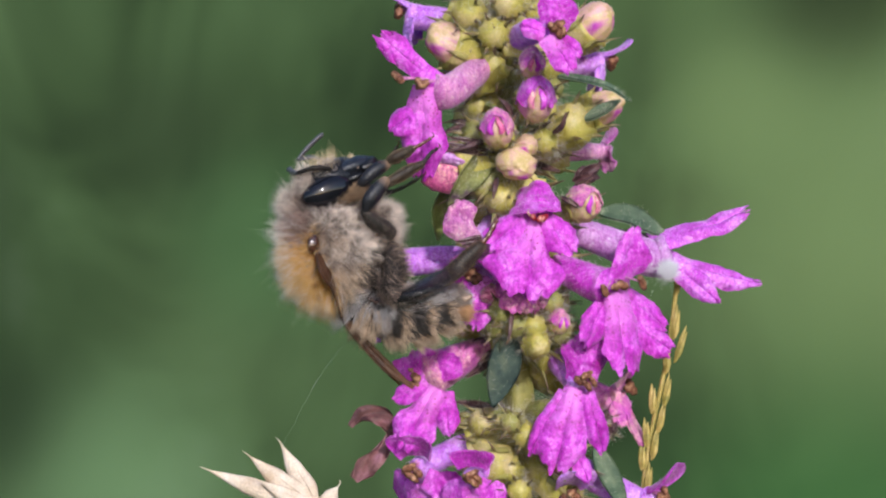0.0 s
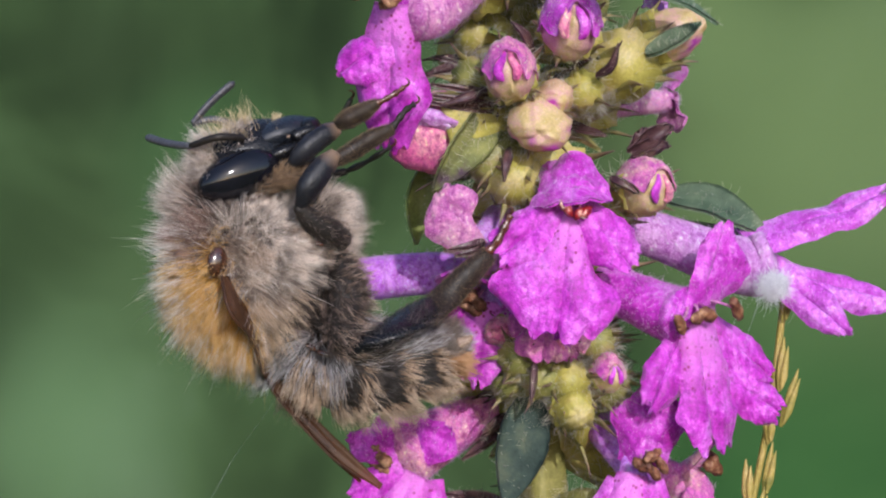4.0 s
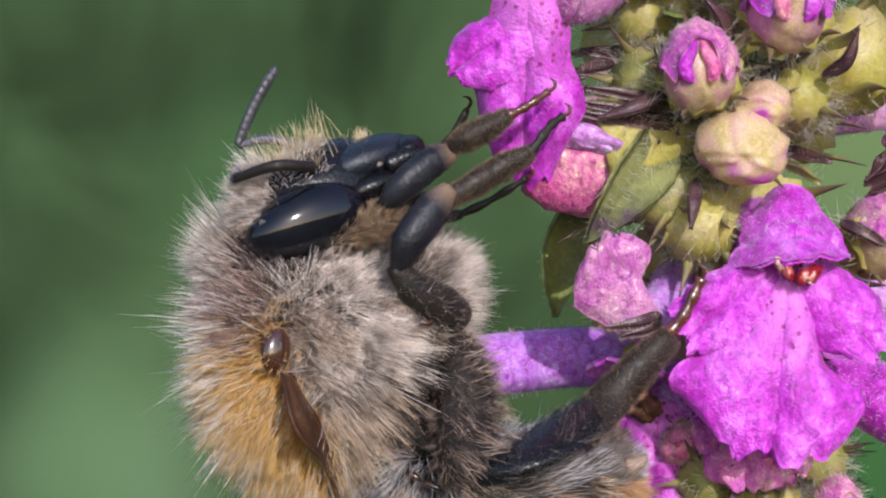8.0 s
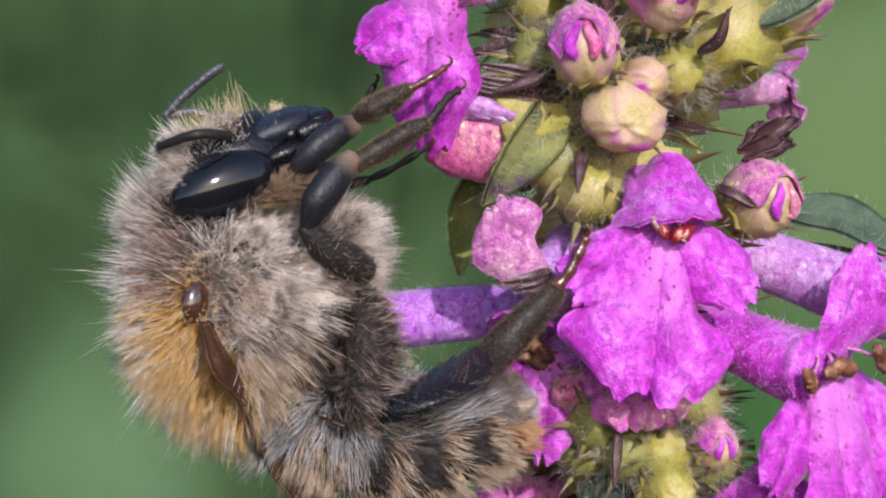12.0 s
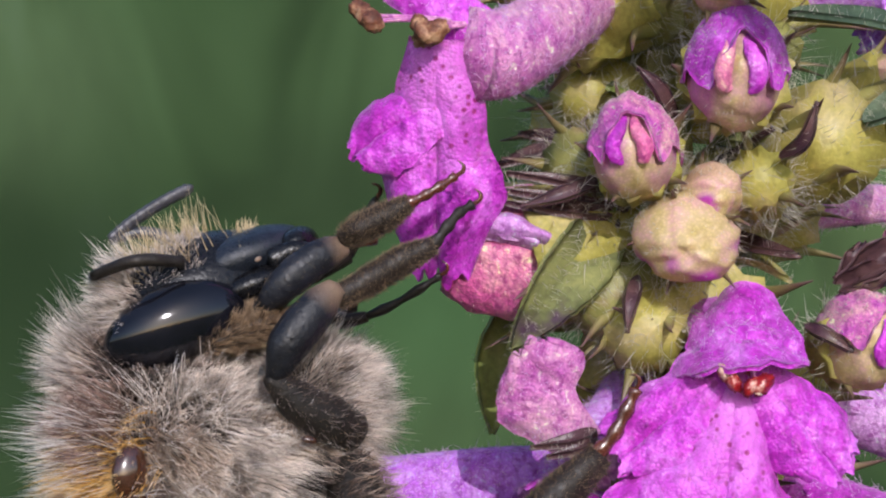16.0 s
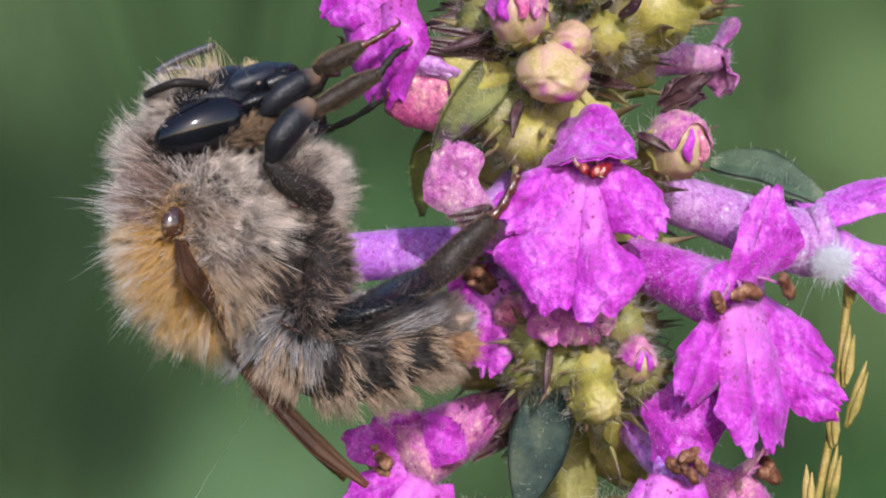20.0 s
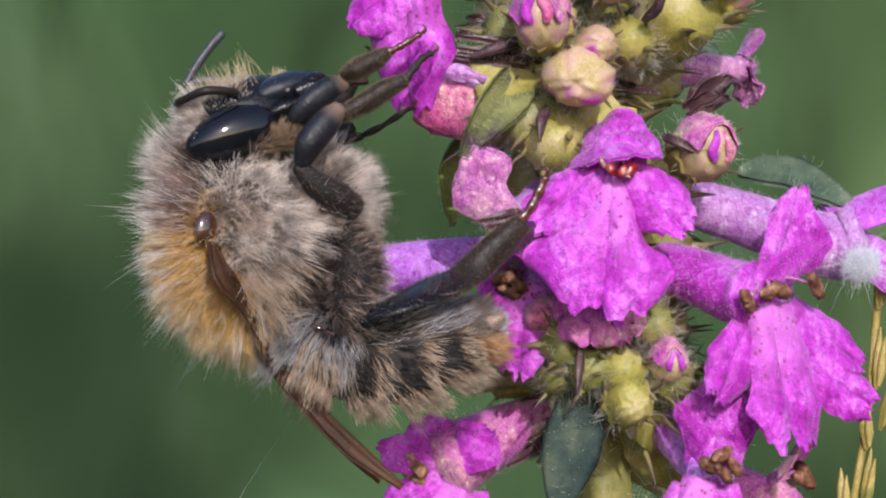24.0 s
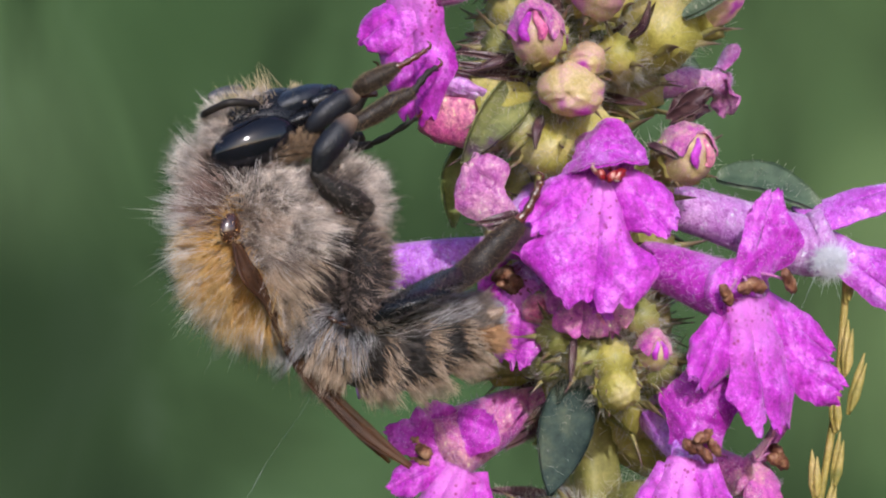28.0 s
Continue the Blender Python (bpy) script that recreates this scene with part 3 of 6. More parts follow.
def calyx_shape(base, way, length, radius, teeth=5, open_=1.15):
    """A ribbed bell with five pointed teeth; returns bell and teeth."""
    f, u, r = basis(way, (0.13, 0.21, 1))
    n, m = 9, 20
    s = np.linspace(0, 1, n)
    prof = radius * (0.35 + 0.65 * np.sin(np.clip(s * 1.5, 0, 1) * np.pi / 2)) * (1 + (open_ - 1) * s**2)
    a = np.linspace(0, 2 * np.pi, m, endpoint=False)
    ribs = 1 + 0.09 * np.cos(10 * a)
    p = np.asarray(base, float) + s[:, None, None] * length * f + (prof[:, None] * ribs[None])[..., None] * (np.cos(a)[None, :, None] * u + np.sin(a)[None, :, None] * r)
    v = np.vstack([p.reshape(-1, 3), [np.asarray(base, float) - 0.1 * f, np.asarray(base, float) + (0.9 if open_ > 1 else 1.12) * length * f]])
    fc = grid_faces(n, m, True).tolist()
    for j in range(m):
        fc.append([(j + 1) % m, j, n * m])
        fc.append([(n - 1) * m + j, (n - 1) * m + (j + 1) % m, n * m + 1])
    tee = []
    for k in range(teeth):
        ang = 2 * np.pi * (k + 0.3) / teeth
        d = np.cos(ang) * u + np.sin(ang) * r
        b = np.asarray(base, float) + 0.93 * length * f + d * prof[-1] * 0.97
        tip = b + f * length * rng.uniform(0.28, 0.44) + d * length * rng.uniform(0.1, 0.26)
        tee.append(tube([b - 0.25 * length * f, b, 0.5 * (b + tip) - 0.05 * d, tip], [0.18 * radius, 0.17 * radius, 0.08 * radius, 0.012], 6, 8, 0.0, 0.45, d))
    return (v, fc), tee


TOOTH_ALONG = np.r_[np.repeat(np.clip(np.linspace(-0.5, 1.1, 8), 0, 1), 6), 0.0, 1.0]


def hairs_on(parent, geo, n, length, width=0.011, lean=None, label=""):
    p, nn = surface_samples(geo, n)
    way = nn if lean is None else nn + np.asarray(lean, float)
    g, al = strands(p, way, length * rng.uniform(0.5, 1.2, len(p)), width, None, 2, 0.25)
    return part("hairs", g, PLANT_HAIR, parent, label, "stuff", along=al)


def fuzz(parent, geo, n, long=1.0):
    """Short crisp white down lying over a petal's back."""
    p, nn = surface_samples(geo, n)
    lay = np.cross(nn, rng.normal(0, 1, (n, 3)))
    g, al = strands(p, nn * 0.5 + lay, long * rng.uniform(0.08, 0.20, n), 0.008, 0.5 * rng.normal(0, 1, (n, 3)), 3, 0.3)
    return part("down", g, PETAL_DOWN, parent, "", "stuff", along=al)


def wrinkle(x, y, seed):
    """A smooth uneven height field of crossed waves."""
    k = random.Random(seed * 17 + 3)
    h = 0.0
    for i in range(7):
        ang, fr = k.uniform(0, 6.28), 1.6 * 1.45**i
        h = h + np.sin((x * math.cos(ang) + y * math.sin(ang)) * fr + k.uniform(0, 6.28)) / (1.0 + 0.8 * i)
    return h / 2.0


def lobe(o, d, nrm, length, w0, w1, at, curl, ruffle, seed, notch=0.0, cup=0.0, n=34, m=47, flare=0.12, outline=None, puff=0.0):
    """One petal lobe: a neck that widens to a rounded, scalloped end; returns its grid and place along it.
    outline: rows of (place along, left half width, right half width) for a lopsided one."""
    d, nrm = unit(d), unit(np.asarray(nrm, float) - unit(d) * (np.asarray(nrm, float) @ unit(d)))
    side = np.cross(nrm, d)
    k = random.Random(seed)
    s, a = np.linspace(0, 1, n), np.linspace(-1, 1, m)
    S, A = np.meshgrid(s, a, indexing="ij")
    scallop = sum(k.uniform(0.5, 1) * np.sin(A * f + k.uniform(0, 6)) / g for f, g in ((4, 1), (9, 1), (15, 1.2), (27, 2))) * 0.036
    T = S * (1 - (0.13 * A**4 if outline is None else 0.20 * A**4) * S + (scallop - notch * np.exp(-((A / 0.10) ** 2))) * S**3)
    ripple = 1 + sum(k.uniform(0.5, 1) * np.sin(S * f + k.uniform(0, 6) + (2.2 + i) * np.sign(A)) for i, f in enumerate((8, 15, 27))) * 0.030 * np.clip(3 * S, 0, 1)
    if outline is None:
        x = np.clip((s - flare) / (at - flare), 0, 1)
        w = w0 + (w1 - w0) * x * x * (3 - 2 * x)
        w = w * np.clip(1 - np.clip((s - at) / (1.02 - at), 0, 1) ** 2.2, 0, 1) ** 0.5
        w = np.maximum(w, 0.56 * w1 * np.clip(s * 4, 0, 1) ** (1 if flare < 0.2 else 3))
        X = A * w[:, None] * ripple
    else:
        q = np.array(outline, float)
        soft = np.linspace(0, 1, 120)
        ker = np.hanning(17) / np.hanning(17).sum()
        wl, wr = (np.interp(s, soft, np.convolve(np.pad(np.interp(soft, q[:, 0], q[:, c]), 8, mode="edge"), ker, "valid")) for c in (1, 2))
        X = A * np.where(A < 0, wl[:, None], wr[:, None]) * ripple
    ang = curl * T
    along, drop = length * np.where(np.abs(ang) < 1e-6, T, np.sin(ang) / (curl + 1e-9)), length * (np.cos(ang) - 1) / (curl + 1e-9) if abs(curl) > 1e-6 else 0 * T
    half = np.clip(1 - (2 * np.abs(A) - 1) ** 2, 0, 1)
    U = S * length
    h = ruffle * length * (0.9 * S**1.1 * wrinkle(U * 0.5, X * 0.5, seed) + S**2 * 0.8 * np.abs(A) ** 1.6 * np.sin(11 * S + 5 * np.sign(A) + seed)) + 0.115 * np.clip(0.4 + S, 0, 1) * wrinkle(U * 1.3, X * 1.3, seed + 5) + 0.045 * wrinkle(U * 2.0, X * 2.0, seed + 8) + cup * length * A**2
    h = h + puff * length * np.clip(1.6 * S, 0, 1) * (half - 0.55 * np.exp(-((A / 0.09) ** 2)) * S)
    p = np.asarray(o, float) + along[..., None] * d + (drop + h)[..., None] * nrm + X[..., None] * side
    return p, S, A


def lip_lower(mouth, f, u, r, size, tilt, mid, side, fold, ruffle, spread=62, notch=0.10, bulge=0.30, seed=0, skew=0.0, neck=0.24, wide=0.50):
    """The three-lobed apron: a broad notched middle lobe on a neck, and two side lobes."""
    down = -u * math.cos(tilt) + f * math.sin(tilt)
    out = f * math.cos(tilt) + u * math.sin(tilt)
    mouth = np.asarray(mouth, float)
    geos, throat = [], []
    p, S, A = lobe(mouth - u * 0.08 * size - f * 0.04 * size, down, out, mid * size, neck * size, wide * size * (0.85 + 0.15 * mid), 0.70, 0.55, ruffle * 1.3, seed + 1, notch, -0.05)
    geos.append(sheet(p, 0.10))
    throat.append(np.tile((np.clip(1.2 - 1.75 * S, 0, 1) * np.clip(1.35 - np.abs(A), 0, 1)).ravel(), 2))
    for sg in (-1, 1):
        ang = math.radians(spread)
        d = math.cos(ang) * down + math.sin(ang) * sg * r - fold * out
        o = mouth + sg * r * 0.10 * size + down * 0.10 * size + out * 0.03 * size
        p, S, A = lobe(o, d, out + sg * r * fold * 0.8, side * size * (1 + sg * skew), 0.17 * size, 0.27 * size, 0.62, 0.5, ruffle * 1.5, seed + 3 + sg, 0.03, -0.04)
        geos.append(sheet(p, 0.10))
        throat.append(np.tile((0.25 * np.clip(1 - 2.5 * S, 0, 1)).ravel(), 2))
    return join(*geos), np.concatenate(throat)


def lobes_lip(rows, seed, freckled):
    """A lip of given lobes: start, tip, half widths at neck and middle, facing way, bend, and maybe an outline."""
    geos, throat = [], []
    for k, (start, tip, w0, w1, nrm, curl, *rest) in enumerate(rows):
        start, tip = np.asarray(start, float), np.asarray(tip, float)
        d = tip - start
        size = np.linalg.norm(d)
        n = unit(np.asarray(nrm, float) - unit(d) * (np.asarray(nrm, float) @ unit(d)))
        way = unit(d) + n * math.tan(curl / 2) if curl else d
        start = start - n * 0.12 * (k > 0)
        outline = rest[0] if rest else None
        p, S, A = lobe(start, way, n, size * 1.03, w0, w1, 0.70, curl, 0.052, seed * 7 + k, 0.15 if k == 0 and freckled else 0.03, -0.26 * w1 / size, flare=0.34 if k == 0 and freckled else 0.12, outline=outline, puff=0.05 if freckled else 0.015)
        geos.append(sheet(p, 0.10))
        here = np.clip(1.35 - 2.1 * S, 0, 1) * np.clip(1.4 - np.abs(A), 0, 1) if k == 0 and freckled else 0.3 * np.clip(1 - 2.5 * S, 0, 1)
        throat.append(np.tile(here.ravel(), 2))
    return join(*geos), np.concatenate(throat)


def lip_upper(mouth, f, u, r, size, rise, curl, width, length, cup, ruffle=0.03, seed=0, notch=0.0):
    """The hood: starts as an arch over the mouth, then runs forward and curls up."""
    n, m = 18, 27
    s = np.linspace(0, 1, n)
    a = np.linspace(-1, 1, m)
    ang = rise + curl * s**1.3
    step = np.diff(s, prepend=0)[:, None] * length * size
    c = np.asarray(mouth, float) + u * 0.27 * size + np.cumsum((np.cos(ang)[:, None] * f + np.sin(ang)[:, None] * u) * step, 0)
    nrm = -np.sin(ang)[:, None] * f + np.cos(ang)[:, None] * u
    w = width * size * 0.5 * (0.62 + 0.55 * s) * np.sqrt(np.clip(1 - np.clip((s - 0.55) / 0.49, 0, 1) ** 2.4, 0.0, 1))
    S, A = np.meshgrid(s, a, indexing="ij")
    end = 1 + (0.05 * np.sin(5 * A + seed) + 0.04 * np.sin(11 * A + 2 * seed) - notch * np.exp(-((A / 0.2) ** 2))) * S**3
    W = w[:, None] * end
    sag = cup * size * (1 - 0.75 * S) * (1 - np.cos(A * 1.5))
    lift = ruffle * size * (S**1.2 * wrinkle(S * 1.5, A * 1.2, seed + 9) + 0.4 * S * np.sin(6 * A + seed) + 0.25 * wrinkle(S * 6, A * 4, seed + 4))
    p = c[:, None] + r * (W * np.sin(A * 1.35) / math.sin(1.35))[..., None] + nrm[:, None] * (lift - sag)[..., None]
    return sheet(p, 0.11)


def flower(base, mouth, facing, up, size, label, upper=None, lower=None, petals=None, tube_mat=None, calyx_mat=None, red=False, hair=120, stamens=True, calyx_len=3.6, calyx_r=1.15, seed=0, hood=(), lobes=(), throat=0.30, anthers=()):
    """A two-lipped flower: calyx on the spike, tube, hood, apron and anthers."""
    f, u, r = basis(facing, up)
    base, mouth = np.asarray(base, float), np.asarray(mouth, float)
    gap = np.linalg.norm(mouth - base)
    bend = 0.5 * (base + mouth) - 0.10 * gap * f + 0.06 * gap * u
    throat_r = throat * size
    tube_geo = tube([base, bend, mouth - 0.25 * size * f, mouth + 0.02 * size * f], [0.6, 0.75, 0.9 * throat_r, throat_r], 18, 20)
    fl = part("flower", tube_geo, tube_mat or PETAL_VIOLET, plant, label)
    if hair:
        fuzz(fl, tube_geo, 2200)
    lo = dict(tilt=0.35, mid=1.0, side=0.66, fold=0.28, ruffle=0.03, seed=seed)
    lo.update(lower or {})
    hi = dict(rise=0.25, curl=0.7, width=0.78, length=0.75, cup=0.12, seed=seed + 2)
    hi.update(upper or {})
    if lobes:
        g, th = lobes_lip(lobes, seed, True)
    else:
        g, th = lip_lower(mouth, f, u, r, size, **lo)
    part("lower_lip", g, petals or PETAL_LIP, fl, along=th, attr="throat")
    g = lobes_lip(hood, seed + 40, False)[0] if hood else lip_upper(mouth, f, u, r, size, **hi)
    part("upper_lip", g, petals or PETAL, fl)
    if hair:
        fuzz(fl, g, 600, 0.5)
    if stamens:
        at = anthers if anthers else [mouth + f * (0.24 + 0.04 * (k % 2)) * size + r * dx * size + u * (dz + 0.05) * size for k, (dx, dz) in enumerate(((-0.10, 0.04), (0.02, 0.12), (0.11, 0.03), (0.0, -0.01)))]
        for k, tip in enumerate(at):
            tip = np.asarray(tip, float)
            st = tube([mouth - f * 0.15 * size + u * 0.16 * size, 0.5 * (mouth + tip) + u * 0.1 * size, tip], [0.05, 0.05, 0.045], 6, 9)
            big = 1.35 if red else 1.5
            stam = part("stamen", st, PETAL_PALE, fl)
            one = r * (0.15 + 0.05 * (k % 2)) + u * (0.09, -0.08, 0.02, 0.12)[k % 4] + f * (0.0, 0.08, -0.05, 0.03)[k % 4]
            sa = join(blob(tip - 0.6 * one, one * 0.9 * big, f * 0.15 * big, u * 0.15 * big, 14, 16, 0.17), blob(tip + 0.6 * one + 0.05 * u, one * 0.7 * big, f * 0.14 * big, u * 0.13 * big, 14, 16, 0.17))
            part("anther", sa, ANTHER_RED if red else ANTHER, fl)
            if red:
                part("pollen", blob(tip - 0.11 * u + 0.10 * f + 0.1 * (k - 1) * r, r * 0.09 + u * 0.03, f * 0.05, u * 0.035, 7, 9, 0.3), STRAW, fl)
    if calyx_len:
        bell, teeth = calyx_shape(base - 0.2 * unit(bend - base), bend - base, calyx_len, calyx_r)
        ca = part("calyx", bell, calyx_mat or CALYX, fl)
        part("calyx_teeth", join(*teeth), TOOTH_TIP, fl, along=np.tile(TOOTH_ALONG, len(teeth)))
        if hair:
            hairs_on(fl, bell, hair, 0.55, lean=0.5 * unit(bend - base))
    return fl


def bud(base, way, size, label, cup_mat=None, calyx_mat=None, hair=160, calyx_share=0.55, flaps=True, seed=0, up=(0, 0, 1), flush=0.0, tall=0.84, cap_mat=None, wide=0.66):
    """An unopened flower: a swelling, a folded hood with a ruffled rim over it, and two narrow curled lobes below."""
    f, u, r = basis(way, up)
    base = np.asarray(base, float)
    bell, teeth = calyx_shape(base, f, size * 1.5 * calyx_share / 0.55, 0.66 * size)
    bd = part("bud", bell, calyx_mat or CALYX, plant, label)
    for t in teeth:
        part("calyx_tooth", t, TOOTH_TIP, bd, along=TOOTH_ALONG)
    c = base + f * size * 1.5 + u * 0.06 * size
    axes = np.array([r * wide * size, u * tall * size, f * 0.92 * size])
    k = random.Random(seed)
    shade_of = []

    def uneven(q):
        return 1 + (0.06 if flaps else 0.11) * wrinkle(q[..., 0] * 2 + q[..., 2], q[..., 1] * 2 - q[..., 2], seed + 11) + 0.035 * wrinkle(q[..., 0] * 7, q[..., 1] * 7 + q[..., 2] * 5, seed + 2)

    def body(q):
        x, y, z = q[:, 0], q[:, 1], q[:, 2]
        if flaps:
            shade_of.append(np.clip(0.45 + 0.5 * flush + 0.5 * wrinkle(x * 3, y * 3, seed + 6) + 0.5 * y, 0, 0.8))
        else:
            rim = np.exp(-(((y + 0.62 - 0.25 * np.abs(x) + 0.16 * np.sin(5 * x + seed)) / 0.20) ** 2)) * (z > -0.2)
            shade_of.append(np.clip(1.3 * rim * np.clip(0.55 + 1.1 * wrinkle(x * 4, y * 4, seed), 0, 1) + (0.4 + flush) * (y > 0), 0, 1))
        t = q * uneven(q)[:, None]
        crease = np.exp(-(((y + 0.10 + 0.18 * np.sin(4 * x + seed)) / 0.12) ** 2)) * (z > 0) * (0 if flaps else 0.02)
        t *= (1 - crease)[:, None]
        t[:, 0] *= 1 - 0.20 * np.clip(y, 0, 1) ** 2 + 0.06 * np.clip(-y, 0, 1)
        return t
    geo = blob(c, *axes, 34, 44, 0.0, body)
    part("petals", geo, cup_mat or BUD, bd, along=shade_of[0], attr="flush")
    if flaps:
        n, m = 16, 44
        s, ph = np.linspace(0.03, 1, n), np.linspace(-2.4, 2.4, m)
        edge = 1.50 + 0.18 * flush + 0.16 * np.abs(np.sin(ph)) ** 2 + 0.42 * np.exp(-(((np.abs(ph) - 0.75) / 0.30) ** 2)) - 0.25 * np.exp(-((ph / 0.28) ** 2)) + sum(k.uniform(0.4, 1) * np.sin(q * ph + k.uniform(0, 6)) for q in (5, 9, 16)) * 0.05
        th = s[:, None] * edge[None]
        ball = np.stack([np.sin(th) * np.sin(ph), np.cos(th), np.sin(th) * np.cos(ph)], -1)
        lift = uneven(ball) * (1.045 + 0.10 * s[:, None] ** 4 * (1 + 0.8 * wrinkle(ph * 2.3, ph * 0.4, seed + 4)))
        ball[..., 0] *= 1 - 0.20 * np.clip(ball[..., 1], 0, 1) ** 2
        cap = sheet(c + (ball * lift[..., None]) @ axes, 0.05)
        part("hood", cap, cap_mat or PETAL, bd)
        hairs_on(bd, cap, 260, 0.13, 0.010)
        for sg in (-1, 1):
            pts = []
            for y, x, out in ((0.30, 0.10, 1.00), (0.02, 0.20, 1.07), (-0.25, 0.33, 1.08), (-0.46, 0.30 + 0.06 * k.uniform(-1, 1), 1.05), (-0.56 + 0.08 * k.uniform(-1, 1), 0.18, 1.03)):
                x = sg * (x + 0.03 * k.uniform(-1, 1)) + 0.04 * math.sin(seed)
                q = unit((x, y, math.sqrt(max(0.05, 1 - x * x - y * y))))
                pts.append(c + (q * out) @ axes)
            lobe_geo = tube(pts, [0.05 * size, 0.10 * size, 0.135 * size, 0.12 * size, 0.03 * size], 12, 20, 0.10, 0.6, f)
            part("petal_lobe", lobe_geo, PETAL_ROSE if (seed + sg) % 3 == 0 else PETAL, bd)
    if hair:
        hairs_on(bd, bell, hair, 0.6, lean=0.4 * f)
        hairs_on(bd, geo, hair, 0.16, 0.007)
    return bd


def leaf(points, width, material, label, cup=0.25, up=(0, -0.4, 1), hair=60, name="leaf", serrate=0.05):
    """A pointed leaf along a curved midrib with a sunken vein and toothed edge."""
    n, m = 22, 11
    c = smooth_path(points, n)
    t = np.gradient(c, axis=0)
    t /= np.linalg.norm(t, axis=1, keepdims=True)
    side = np.cross(t, np.asarray(up, float))
    side /= np.linalg.norm(side, axis=1, keepdims=True)
    nor = np.cross(side, t)
    s = np.linspace(0, 1, n)
    w = width * np.sin(np.pi * (0.06 + 0.94 * s**0.75)) ** 0.8 * (1 + serrate * np.abs(np.sin(s * 28)))
    w[-1] = 0.02
    a = np.linspace(-1, 1, m)
    p = c[:, None] + side[:, None] * (w[:, None] * a[None])[..., None] + nor[:, None] * (cup * w[:, None] * (np.abs(a) ** 1.3)[None] + 0.03 * width * np.sin(20 * s)[:, None] * np.abs(a)[None])[..., None]
    g = sheet(p, 0.14)
    lf = part(name, g, material, plant, label)
    part("vein", tube(c[:-1] + nor[:-1] * -0.06, [0.11, 0.03], 6, 20), LEAF_PALE, lf)
    if hair:
        hairs_on(lf, g, hair * 2, 0.3, 0.006)
    return lf


def spike_axis(z):
    """The middle line of the spike at a height."""
    a, b, c = np.array(AXIS_TOP), np.array(AXIS_MID), np.array(AXIS_LOW)
    p, q = (a, b) if z > b[2] else (b, c)
    return p + (q - p) * (z - p[2]) / (q[2] - p[2])


def build_stem():
    path = list(np.linspace(plant.location / MM, np.array(AXIS_LOW) - np.array([0, 0, 20.0]), 14)) + [AXIS_LOW, 0.5 * (np.array(AXIS_LOW) + AXIS_MID), AXIS_MID, 0.5 * (np.array(AXIS_MID) + AXIS_TOP), AXIS_TOP]
    pts = smooth_path(path, 60)
    _, fr = frames_along(pts)
    ang = np.linspace(0, 2 * np.pi, 16, endpoint=False)
    r = np.interp(np.linspace(0, 1, 60), [0, 0.6, 1], [1.3, 1.0, 0.6])
    sq = 1 + 0.14 * np.cos(4 * ang)
    v = pts[:, None] + (r[:, None] * sq[None])[..., None] * (np.cos(ang)[None, :, None] * fr[:, 0][:, None] + np.sin(ang)[None, :, None] * fr[:, 1][:, None])
    v = np.vstack([v.reshape(-1, 3), pts[:1], pts[-1:]])
    f = grid_faces(60, 16, True).tolist()
    for j in range(16):
        f.append([(j + 1) % 16, j, 960])
        f.append([59 * 16 + j, 59 * 16 + (j + 1) % 16, 961])
    st = part("stem", (v, f), STEM, plant)
    p, nn = surface_samples(tube([AXIS_LOW, AXIS_MID, AXIS_TOP], [1.05, 0.95, 0.7], 10, 12), 900)
    g, al = strands(p, nn, 0.7 * rng.uniform(0.4, 1.2, len(p)), 0.011, None, 2, 0.3)
    part("hairs", g, PLANT_HAIR, st, "", "stuff", along=al)


build_stem()


def calyx(base, way, length, radius, label, material=None, hair=170, teeth=5):
    """A calyx whose flower has fallen or not yet come: a bell with purple-tipped teeth."""
    bell, tee = calyx_shape(base, way, length, radius, teeth, 0.80)
    ob = part("calyx", bell, material or CALYX, plant, label)
    for t in tee:
        part("calyx_tooth", t, TOOTH_TIP, ob, along=TOOTH_ALONG)
    hairs_on(ob, bell, 2 * hair, 0.7, 0.007, lean=0.4 * unit(way))
    return ob


# open flowers
TO_EYE = (0, -1, 0.12)
flower(spike_axis(3.0), (4.90, -0.60, 1.98), (0.02, -1, -0.10), (0.02, 0, 1), 4.15, "open magenta flower facing outwards with red anthers and freckled throat",
       throat=0.22, red=True, seed=1, tube_mat=PETAL, anthers=((4.63, -1.50, 1.81), (5.18, -1.50, 1.64), (4.96, -1.00, 2.09)),
       hood=(((5.12, 0.90, 3.72), (4.82, -1.70, 2.08), 0.75, 1.35, (-0.1, -0.6, 1), -0.5, ((0, 0.5, 0.5), (0.3, 1.0, 0.9), (0.6, 1.25, 1.2), (1, 1.45, 1.35))),), lobes=(
           ((4.82, -0.90, 1.80), (4.28, -1.70, -2.48), 0.95, 2.2, (0, -1, 0.25), 0.35, ((0, 0.6, 0.6), (0.22, 0.9, 0.85), (0.40, 1.2, 0.9), (0.48, 1.8, 1.0), (0.62, 2.45, 1.75), (0.78, 2.3, 2.1), (0.9, 1.9, 1.95), (1, 1.45, 1.5))),
           ((4.63, -0.95, 1.99), (2.38, -1.15, 0.18), 0.8, 1.0, (-0.25, -1, 0.3), 0.4, ((0, 0.5, 0.5), (0.3, 0.8, 0.75), (0.7, 1.0, 0.95), (1, 0.85, 0.6))),
           ((5.23, -0.95, 1.93), (6.85, -1.15, -0.15), 0.8, 1.0, (0.25, -1, 0.3), 0.4, ((0, 0.5, 0.5), (0.3, 0.7, 0.8), (0.7, 0.95, 1.0), (1, 0.6, 0.75)))))
